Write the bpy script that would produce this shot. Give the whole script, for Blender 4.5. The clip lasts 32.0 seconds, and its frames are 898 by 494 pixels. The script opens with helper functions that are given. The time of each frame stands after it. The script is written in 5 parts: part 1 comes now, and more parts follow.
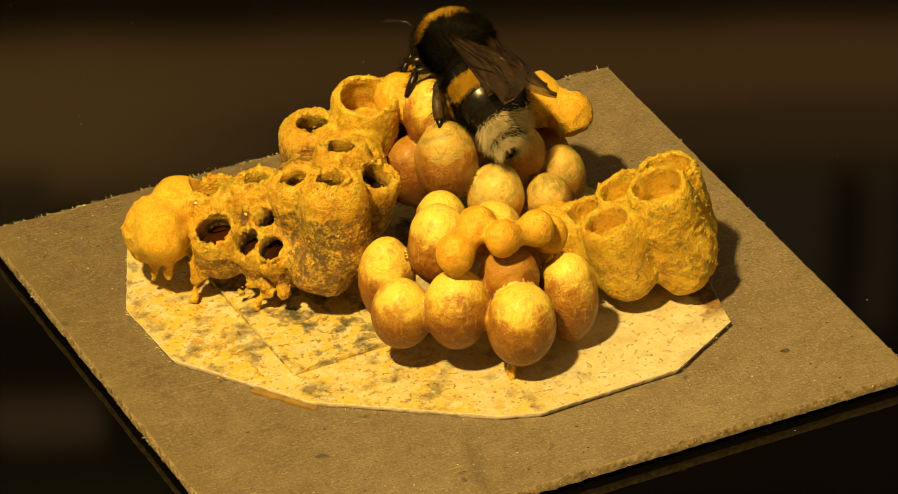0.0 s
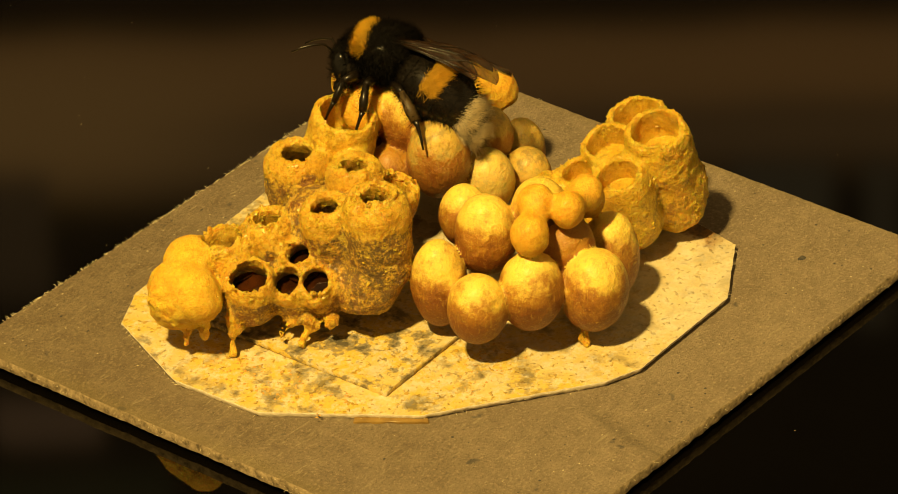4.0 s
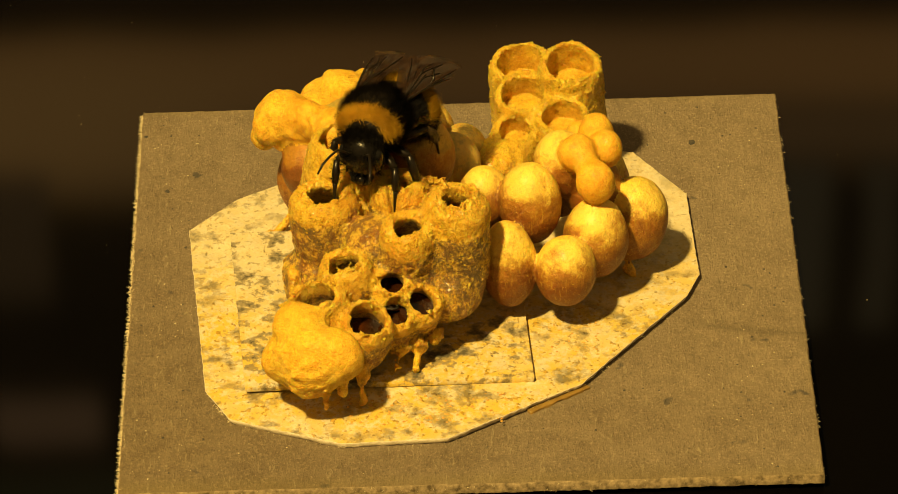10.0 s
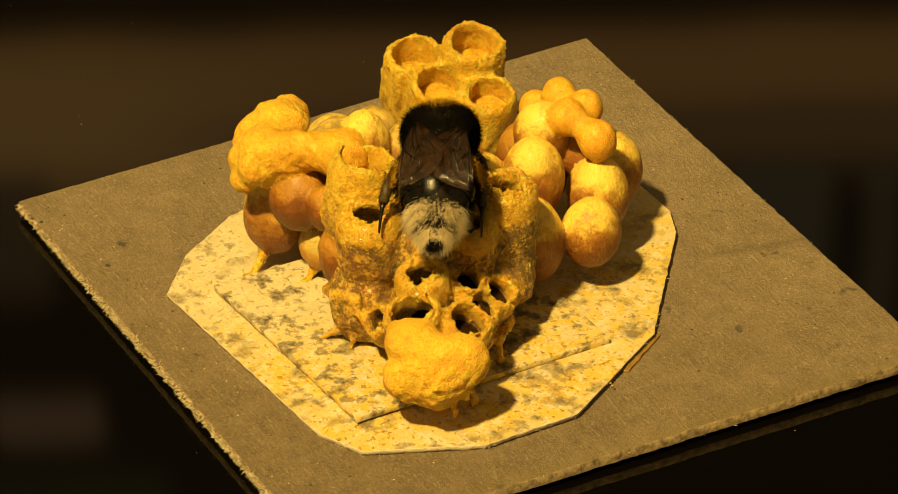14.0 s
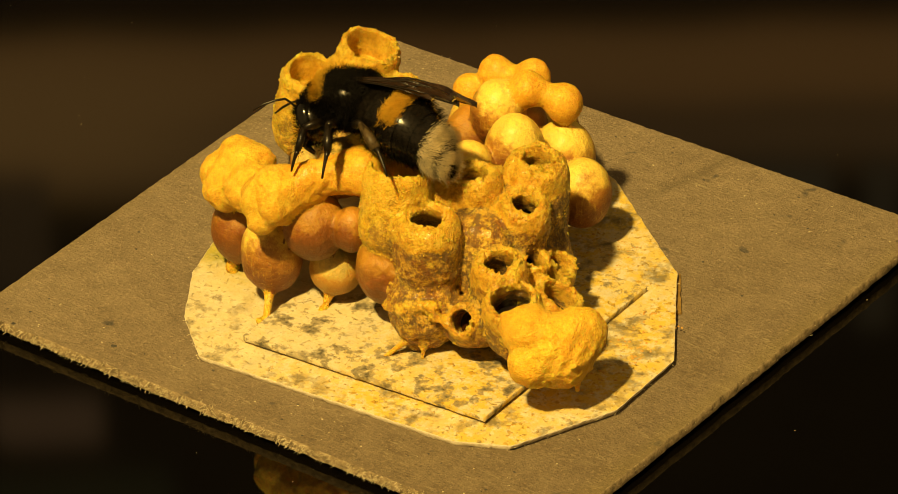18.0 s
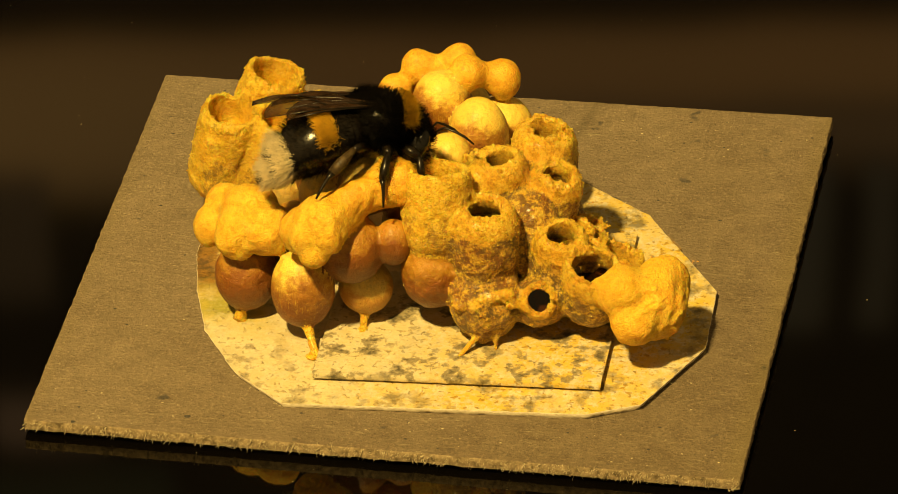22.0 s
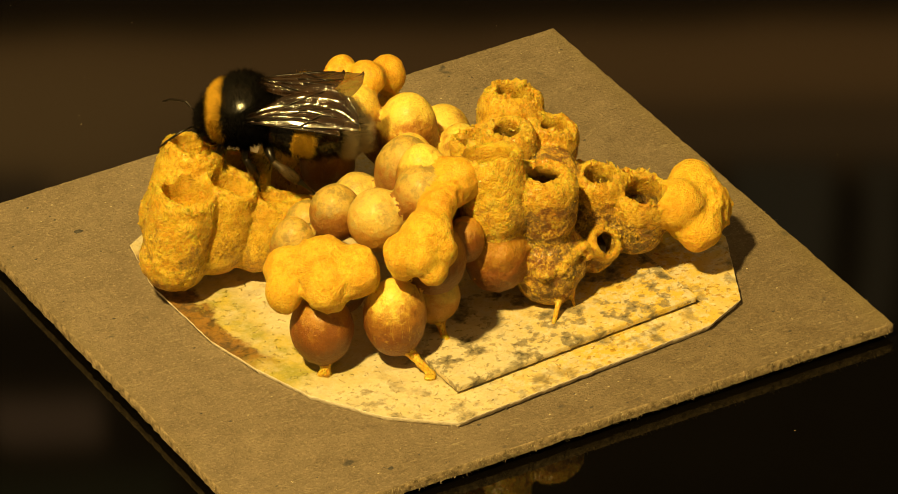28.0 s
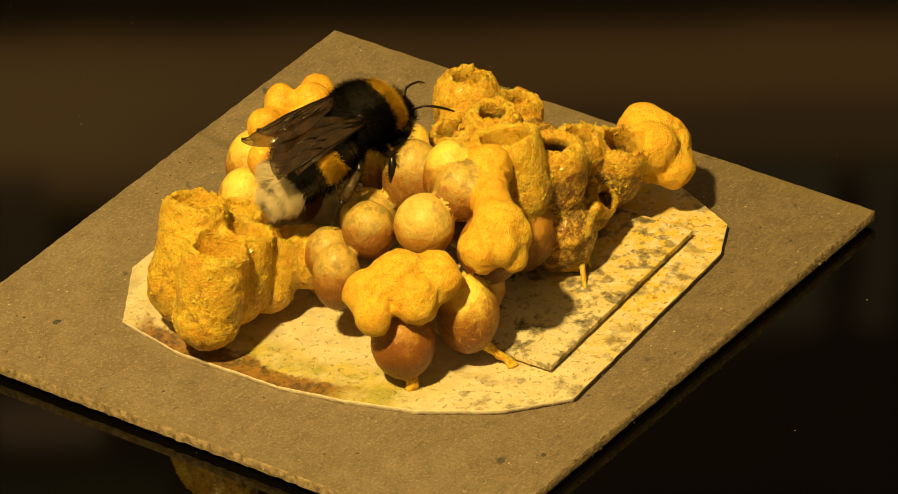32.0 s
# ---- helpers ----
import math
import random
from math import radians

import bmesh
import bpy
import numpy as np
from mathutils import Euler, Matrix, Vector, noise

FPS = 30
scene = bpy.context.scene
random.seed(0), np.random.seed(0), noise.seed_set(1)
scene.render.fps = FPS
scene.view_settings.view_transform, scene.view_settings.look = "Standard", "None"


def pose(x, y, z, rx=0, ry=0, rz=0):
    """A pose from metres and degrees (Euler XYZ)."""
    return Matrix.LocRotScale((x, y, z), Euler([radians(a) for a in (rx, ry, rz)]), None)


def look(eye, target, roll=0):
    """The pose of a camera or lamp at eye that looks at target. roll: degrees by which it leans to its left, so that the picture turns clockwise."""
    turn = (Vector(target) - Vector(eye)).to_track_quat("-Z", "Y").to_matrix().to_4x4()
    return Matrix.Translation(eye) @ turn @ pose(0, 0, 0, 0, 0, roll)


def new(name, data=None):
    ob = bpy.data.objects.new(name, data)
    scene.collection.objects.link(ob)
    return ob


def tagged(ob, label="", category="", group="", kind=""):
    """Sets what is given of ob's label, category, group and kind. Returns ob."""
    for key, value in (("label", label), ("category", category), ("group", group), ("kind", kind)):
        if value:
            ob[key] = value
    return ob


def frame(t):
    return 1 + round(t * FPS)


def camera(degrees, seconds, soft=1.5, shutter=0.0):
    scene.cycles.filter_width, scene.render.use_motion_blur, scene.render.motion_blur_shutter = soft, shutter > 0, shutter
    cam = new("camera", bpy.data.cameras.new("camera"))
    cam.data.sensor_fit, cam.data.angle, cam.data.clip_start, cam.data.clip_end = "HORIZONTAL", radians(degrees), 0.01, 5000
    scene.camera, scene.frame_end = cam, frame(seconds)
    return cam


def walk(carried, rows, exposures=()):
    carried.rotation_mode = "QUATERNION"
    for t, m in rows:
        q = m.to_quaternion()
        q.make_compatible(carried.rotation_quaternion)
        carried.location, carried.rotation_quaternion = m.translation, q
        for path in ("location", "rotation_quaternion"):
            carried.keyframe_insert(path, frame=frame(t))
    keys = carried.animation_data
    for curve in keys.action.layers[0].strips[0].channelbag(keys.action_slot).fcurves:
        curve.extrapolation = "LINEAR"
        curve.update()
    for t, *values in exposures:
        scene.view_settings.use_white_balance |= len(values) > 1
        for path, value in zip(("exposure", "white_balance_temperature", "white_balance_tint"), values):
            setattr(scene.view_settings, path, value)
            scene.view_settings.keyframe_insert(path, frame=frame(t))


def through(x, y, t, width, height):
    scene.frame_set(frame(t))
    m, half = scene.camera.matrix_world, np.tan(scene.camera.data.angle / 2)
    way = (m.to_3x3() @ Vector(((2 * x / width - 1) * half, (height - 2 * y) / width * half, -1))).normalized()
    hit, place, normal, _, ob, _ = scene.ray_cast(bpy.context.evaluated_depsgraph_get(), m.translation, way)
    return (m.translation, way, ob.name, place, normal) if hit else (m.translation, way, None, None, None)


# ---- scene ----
MM = 0.001

# camera: stands still, looks down at the turning board through a long lens
cam = camera(7.7, 32.0, soft=0.95)
EYE = Vector((2.18, -602.5, 385.8)) * MM
AHEAD = Vector((0, math.cos(radians(-32.32)), math.sin(radians(-32.32))))
walk(cam, [(0, look(EYE, EYE + AHEAD, -1.78)), (32, look(EYE, EYE + AHEAD, -1.78))])

# world: even warm glow, added to fill the shadows of a dark room
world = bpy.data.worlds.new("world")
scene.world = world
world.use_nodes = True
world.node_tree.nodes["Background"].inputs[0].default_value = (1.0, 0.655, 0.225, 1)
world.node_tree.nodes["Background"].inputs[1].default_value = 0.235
scene.view_settings.exposure = 0.0

# the one lamp: a small warm lamp above, to the side and a little before the nest
LAMP = Vector((-245, -455, 820)) * MM
lamp_data = bpy.data.lights.new("lamp", "SPOT")
lamp_data.shadow_soft_size, lamp_data.spot_size, lamp_data.spot_blend = 0.0275, radians(26), 1.0
lamp_data.energy, lamp_data.color = 72.0, (1.0, 0.685, 0.205)
lamp = new("lamp", lamp_data)
lamp.matrix_world = look(LAMP, (0.01, 0, 0.005))


# ---- materials ----
def material(name, rough=0.6, spec=0.5, sss=0.0, sss_r=(1.0, 0.5, 0.2), sss_mm=1.0):
    m = bpy.data.materials.new(name)
    m.use_nodes = True
    b = m.node_tree.nodes["Principled BSDF"]
    b.inputs["Roughness"].default_value = rough
    b.inputs["Specular IOR Level"].default_value = spec
    if sss:
        b.inputs["Subsurface Weight"].default_value = sss
        b.inputs["Subsurface Radius"].default_value = sss_r
        b.inputs["Subsurface Scale"].default_value = sss_mm * MM
    return m, m.node_tree.nodes, m.node_tree.links, b


def node(nodes, kind, **values):
    n = nodes.new(kind)
    for key, value in values.items():
        n.inputs[key].default_value = value
    return n


def coords(nodes, links, which="Object"):
    return nodes.new("ShaderNodeTexCoord").outputs[which]


def noise_tex(nodes, links, vec, per_mm, detail=4.0, rough=0.6, dist=0.0):
    n = node(nodes, "ShaderNodeTexNoise", Scale=per_mm * 1000.0, Detail=detail, Roughness=rough, Distortion=dist)
    links.new(vec, n.inputs["Vector"])
    return n.outputs["Fac"]


def ramp(nodes, links, fac, stops, mode="LINEAR"):
    r = nodes.new("ShaderNodeValToRGB")
    r.color_ramp.interpolation = mode
    el = r.color_ramp.elements
    while len(el) < len(stops):
        el.new(0.5)
    for e, (p, c) in zip(el, stops):
        e.position, e.color = p, (*c, 1) if len(c) == 3 else c
    links.new(fac, r.inputs["Fac"])
    return r.outputs["Color"]


def mix(nodes, links, fac, a, b, blend="MIX"):
    n = nodes.new("ShaderNodeMix")
    n.data_type, n.blend_type = "RGBA", blend
    for slot, v in ((0, fac), (6, a), (7, b)):
        if isinstance(v, (tuple, float, int)):
            n.inputs[slot].default_value = (*v, 1) if isinstance(v, tuple) else v
        else:
            links.new(v, n.inputs[slot])
    return n.outputs[2]


def maths(nodes, links, op, a, b=0.0, c=None, clamp=False):
    n = nodes.new("ShaderNodeMath")
    n.operation, n.use_clamp = op, clamp
    for slot, v in enumerate((a, b) if c is None else (a, b, c)):
        if isinstance(v, (float, int)):
            n.inputs[slot].default_value = v
        else:
            links.new(v, n.inputs[slot])
    return n.outputs[0]


def bump(nodes, links, bsdf, heights):
    """heights: (value, depth in mm), laid over one another."""
    last = None
    for h, mm in heights:
        n = node(nodes, "ShaderNodeBump", Strength=1.0, Distance=mm * MM)
        links.new(h, n.inputs["Height"])
        if last:
            links.new(last, n.inputs["Normal"])
        last = n.outputs["Normal"]
    links.new(last, bsdf.inputs["Normal"])


def pebbles(nodes, links, vec, per_mm, soft=0.35):
    """Rounded grains, 1 at each grain's middle and 0 between them."""
    n = nodes.new("ShaderNodeTexVoronoi")
    n.feature = "SMOOTH_F1"
    n.inputs["Scale"].default_value, n.inputs["Smoothness"].default_value = per_mm * 1000.0, soft
    links.new(vec, n.inputs["Vector"])
    return maths(nodes, links, "SUBTRACT", 1.0, n.outputs["Distance"], clamp=True)


def wax_material(name, base, pale, dark, stain=0.0, rough=0.45, grain=1.0, sss=0.2, flake=1.0, coat=0.2):
    """Crumbly beeswax. Old wax (the mesh's own measure of age) is soiled grey and brown."""
    m, nodes, links, b = material(name, rough, 0.5, sss, (1.0, 0.45, 0.08), 0.7)
    b.inputs["Coat Weight"].default_value, b.inputs["Coat Roughness"].default_value = coat, 0.24
    v = coords(nodes, links)
    big = noise_tex(nodes, links, v, 0.22, 3)
    mid = noise_tex(nodes, links, v, 0.9, 5, 0.65)
    grit = noise_tex(nodes, links, v, 2.9, 6, 0.75)
    fine = noise_tex(nodes, links, v, 6.0, 4, 0.7)
    clump = pebbles(nodes, links, v, 1.8)
    crumb = pebbles(nodes, links, v, 4.6, 0.2)
    both = maths(nodes, links, "ADD", maths(nodes, links, "MULTIPLY", mid, 0.5), maths(nodes, links, "MULTIPLY", grit, 0.5))
    col = ramp(nodes, links, both, [(0.41, dark), (0.49, base), (0.59, pale)])
    warm = ramp(nodes, links, big, [(0.46, (0, 0, 0)), (0.66, (0.5, 0.5, 0.5))])
    col = mix(nodes, links, warm, col, tuple(c * k for c, k in zip(base, (0.9, 0.72, 0.5))))
    fleck = ramp(nodes, links, grit, [(0.60, (0, 0, 0)), (0.67, (1, 1, 1))])
    col = mix(nodes, links, maths(nodes, links, "MULTIPLY", fleck, 0.5 * flake), col, pale)
    pore = ramp(nodes, links, fine, [(0.30, (1, 1, 1)), (0.38, (0, 0, 0))])
    col = mix(nodes, links, maths(nodes, links, "MULTIPLY", pore, 0.65 * flake), col, tuple(c * 0.75 for c in dark))
    if stain:
        old = nodes.new("ShaderNodeAttribute")
        old.attribute_name = "age"
        wild = maths(nodes, links, "MULTIPLY", maths(nodes, links, "SUBTRACT", noise_tex(nodes, links, v, 0.5, 7, 0.7), 0.5), 1.9)
        fac = ramp(nodes, links, maths(nodes, links, "ADD", old.outputs["Fac"], wild), [(0.20, (0, 0, 0)), (0.38, (1, 1, 1))])
        # crumbs of fresh wax lie over the soiled wall
        fresh = ramp(nodes, links, both, [(0.47, (1, 1, 1)), (0.56, (0.25, 0.25, 0.25))])
        fac = maths(nodes, links, "MULTIPLY", fac, fresh)
        tint = ramp(nodes, links, noise_tex(nodes, links, v, 0.26, 4, 0.6), [(0.40, (0.13, 0.085, 0.043)), (0.50, (0.23, 0.130, 0.045)), (0.60, (0.23, 0.085, 0.022))])
        col = mix(nodes, links, maths(nodes, links, "MULTIPLY", fac, stain), col, tint)
    links.new(col, b.inputs["Base Color"])
    links.new(ramp(nodes, links, fine, [(0.35, (rough - 0.2,) * 3), (0.6, (rough + 0.2,) * 3)]), b.inputs["Roughness"])
    bump(nodes, links, b, [(clump, grain * 0.04), (grit, grain * 0.34), (crumb, grain * 0.16), (fine, grain * 0.1)])
    return m


def cocoon_material(name, top, low, cut=0.5, patch=None):
    """A silk cocoon: pale and smooth above, soaked brown below, wound with fine threads."""
    m, nodes, links, b = material(name, 0.38, 0.6, 0.3, (1.0, 0.5, 0.12), 0.7)
    b.inputs["Coat Weight"].default_value, b.inputs["Coat Roughness"].default_value = 0.24, 0.36
    v = coords(nodes, links)
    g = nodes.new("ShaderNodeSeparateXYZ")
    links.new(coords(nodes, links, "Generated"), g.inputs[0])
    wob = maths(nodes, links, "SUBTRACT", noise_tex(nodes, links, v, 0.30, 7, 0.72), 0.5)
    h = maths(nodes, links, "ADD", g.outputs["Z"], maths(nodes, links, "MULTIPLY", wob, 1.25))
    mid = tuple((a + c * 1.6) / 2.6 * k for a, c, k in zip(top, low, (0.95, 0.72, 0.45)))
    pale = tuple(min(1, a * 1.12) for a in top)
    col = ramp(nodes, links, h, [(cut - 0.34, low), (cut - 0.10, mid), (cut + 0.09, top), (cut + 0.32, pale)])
    # silk: two crossing sets of fine threads
    threads = []
    for scale, turn in (((1.0, 1.0, 0.12), (0.5, 0.4, 0.0)), ((0.16, 1.0, 1.0), (0.3, -0.6, 0.8))):
        st = nodes.new("ShaderNodeMapping")
        st.inputs["Scale"].default_value, st.inputs["Rotation"].default_value = scale, turn
        links.new(v, st.inputs["Vector"])
        threads.append(noise_tex(nodes, links, st.outputs[0], 3.2, 4, 0.7, 0.6))
    thread = maths(nodes, links, "MAXIMUM", *threads)
    silk = ramp(nodes, links, thread, [(0.58, (0, 0, 0)), (0.70, (1, 1, 1))])
    col = mix(nodes, links, maths(nodes, links, "MULTIPLY", silk, 0.4), col, tuple(0.35 * a + 0.65 * c for a, c in zip(top, pale)))
    rust = ramp(nodes, links, noise_tex(nodes, links, v, 1.1, 6, 0.75), [(0.52, (0, 0, 0)), (0.66, (0.45, 0.45, 0.45))])
    col = mix(nodes, links, rust, col, mid)
    if patch:
        p = ramp(nodes, links, noise_tex(nodes, links, v, 0.6, 7, 0.75), [(0.48, (0, 0, 0)), (0.60, (1, 1, 1))])
        up = ramp(nodes, links, g.outputs["Z"], [(0.4, (0, 0, 0)), (0.7, (0.75, 0.75, 0.75))])
        col = mix(nodes, links, maths(nodes, links, "MULTIPLY", p, up), col, patch)
    links.new(col, b.inputs["Base Color"])
    fine = noise_tex(nodes, links, v, 3.0, 5, 0.7)
    links.new(ramp(nodes, links, fine, [(0.3, (0.36, 0.36, 0.36)), (0.7, (0.6, 0.6, 0.6))]), b.inputs["Roughness"])
    bump(nodes, links, b, [(thread, 0.16), (fine, 0.1), (noise_tex(nodes, links, v, 0.8, 4), 0.3)])
    return m


WAX = wax_material("wax", (0.80, 0.475, 0.032), (0.94, 0.665, 0.095), (0.54, 0.27, 0.013), 0.92, 0.44, 1.0, 0.4)
WAX_CLEAN = wax_material("wax_clean", (0.81, 0.51, 0.033), (0.94, 0.68, 0.09), (0.62, 0.345, 0.016), 0.6, 0.44, 0.9, 0.5)
LUMP = wax_material("lump_wax", (0.88, 0.53, 0.038), (0.95, 0.65, 0.075), (0.74, 0.40, 0.019), 0.0, 0.6, 0.75, 0.45, 0.9, 0.02)
LUMP_SMOOTH = wax_material("smooth_lump_wax", (0.74, 0.42, 0.029), (0.84, 0.53, 0.048), (0.62, 0.32, 0.016), 0.0, 0.48, 0.35, 0.5, 0.6, 0.06)
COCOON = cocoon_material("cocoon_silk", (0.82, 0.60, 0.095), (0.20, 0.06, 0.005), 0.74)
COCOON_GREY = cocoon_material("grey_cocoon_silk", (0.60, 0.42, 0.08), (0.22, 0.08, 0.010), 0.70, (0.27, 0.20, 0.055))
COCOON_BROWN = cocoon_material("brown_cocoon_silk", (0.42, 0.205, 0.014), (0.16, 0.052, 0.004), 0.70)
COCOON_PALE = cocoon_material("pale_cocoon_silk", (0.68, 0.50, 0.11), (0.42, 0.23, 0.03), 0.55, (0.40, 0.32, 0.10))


def honey_material():
    m, nodes, links, b = material("honey", 0.03, 0.6)
    col = ramp(nodes, links, noise_tex(nodes, links, coords(nodes, links), 0.3, 2), [(0.35, (0.008, 0.003, 0.001)), (0.7, (0.05, 0.014, 0.003))])
    links.new(col, b.inputs["Base Color"])
    return m


HONEY = honey_material()


def board_material():
    m, nodes, links, b = material("greyboard", 0.85, 0.25)
    v = coords(nodes, links)
    big = noise_tex(nodes, links, v, 0.05, 4)
    mid = noise_tex(nodes, links, v, 0.5, 7, 0.72)
    grain = noise_tex(nodes, links, v, 2.6, 4, 0.75)
    col = ramp(nodes, links, mid, [(0.34, (0.165, 0.128, 0.090)), (0.5, (0.206, 0.163, 0.117)), (0.66, (0.245, 0.195, 0.140))])
    col = mix(nodes, links, ramp(nodes, links, big, [(0.4, (0, 0, 0)), (0.7, (0.4, 0.4, 0.4))]), col, (0.160, 0.124, 0.088))
    col = mix(nodes, links, ramp(nodes, links, grain, [(0.55, (0, 0, 0)), (0.62, (0.85, 0.85, 0.85))]), col, (0.31, 0.245, 0.176))
    col = mix(nodes, links, ramp(nodes, links, grain, [(0.34, (0.7, 0.7, 0.7)), (0.42, (0, 0, 0))]), col, (0.105, 0.082, 0.056))
    # one half is soiled, the other clean and pale
    place = nodes.new("ShaderNodeSeparateXYZ")
    links.new(v, place.inputs[0])
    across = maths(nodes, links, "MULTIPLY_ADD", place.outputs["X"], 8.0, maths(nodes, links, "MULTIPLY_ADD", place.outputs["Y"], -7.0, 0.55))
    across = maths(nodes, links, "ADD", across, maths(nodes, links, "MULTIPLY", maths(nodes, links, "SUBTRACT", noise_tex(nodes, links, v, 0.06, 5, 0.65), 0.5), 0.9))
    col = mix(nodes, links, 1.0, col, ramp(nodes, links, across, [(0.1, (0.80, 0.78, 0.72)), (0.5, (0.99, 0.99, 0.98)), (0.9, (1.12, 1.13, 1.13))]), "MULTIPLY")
    # long pale and dark pulp fibres
    st = nodes.new("ShaderNodeMapping")
    st.inputs["Scale"].default_value = (0.35, 2.2, 1)
    st.inputs["Rotation"].default_value = (0, 0, 0.1)
    links.new(v, st.inputs["Vector"])
    fib = noise_tex(nodes, links, st.outputs[0], 1.1, 4, 0.7, 1.2)
    col = mix(nodes, links, ramp(nodes, links, fib, [(0.58, (0, 0, 0)), (0.70, (0.8, 0.8, 0.8))]), col, (0.33, 0.28, 0.19))
    col = mix(nodes, links, ramp(nodes, links, fib, [(0.25, (0.5, 0.5, 0.5)), (0.38, (0, 0, 0))]), col, (0.085, 0.07, 0.05))
    dots = noise_tex(nodes, links, v, 0.42, 2, 0.4)
    col = mix(nodes, links, ramp(nodes, links, dots, [(0.715, (0, 0, 0)), (0.78, (0.75, 0.75, 0.75))]), col, (0.045, 0.047, 0.05))
    # a greasy darker crease that crosses one side, and yellowed edges
    g = nodes.new("ShaderNodeSeparateXYZ")
    links.new(v, g.inputs[0])
    x = maths(nodes, links, "MULTIPLY", g.outputs["X"], 1000.0)
    y = maths(nodes, links, "MULTIPLY", g.outputs["Y"], 1000.0)
    along = maths(nodes, links, "MULTIPLY_ADD", y, -0.22, maths(nodes, links, "ADD", x, 1.3))
    along = maths(nodes, links, "ADD", along, maths(nodes, links, "MULTIPLY", big, 3.0))
    crease = ramp(nodes, links, maths(nodes, links, "MULTIPLY_ADD", along, 0.1, 0.5), [(0.30, (0, 0, 0)), (0.42, (1, 1, 1)), (0.5, (0.3, 0.3, 0.3)), (0.60, (0, 0, 0))])
    low = ramp(nodes, links, maths(nodes, links, "MULTIPLY_ADD", y, 0.02, 1.0), [(0.40, (1, 1, 1)), (0.5, (0, 0, 0))])
    col = mix(nodes, links, maths(nodes, links, "MULTIPLY", maths(nodes, links, "MULTIPLY", crease, low), 0.45), col, (0.085, 0.068, 0.043))
    rim = maths(nodes, links, "MAXIMUM", maths(nodes, links, "ABSOLUTE", x), maths(nodes, links, "ABSOLUTE", maths(nodes, links, "ADD", y, 3.4)))
    rim = maths(nodes, links, "ADD", rim, maths(nodes, links, "MULTIPLY", noise_tex(nodes, links, v, 0.12, 4), 4.0))
    col = mix(nodes, links, ramp(nodes, links, maths(nodes, links, "MULTIPLY", rim, 0.02), [(0.75, (0, 0, 0)), (0.80, (0.3, 0.3, 0.3))]), col, (0.20, 0.16, 0.06))
    links.new(col, b.inputs["Base Color"])
    bump(nodes, links, b, [(mid, 0.16), (fib, 0.16), (grain, 0.22)])
    return m


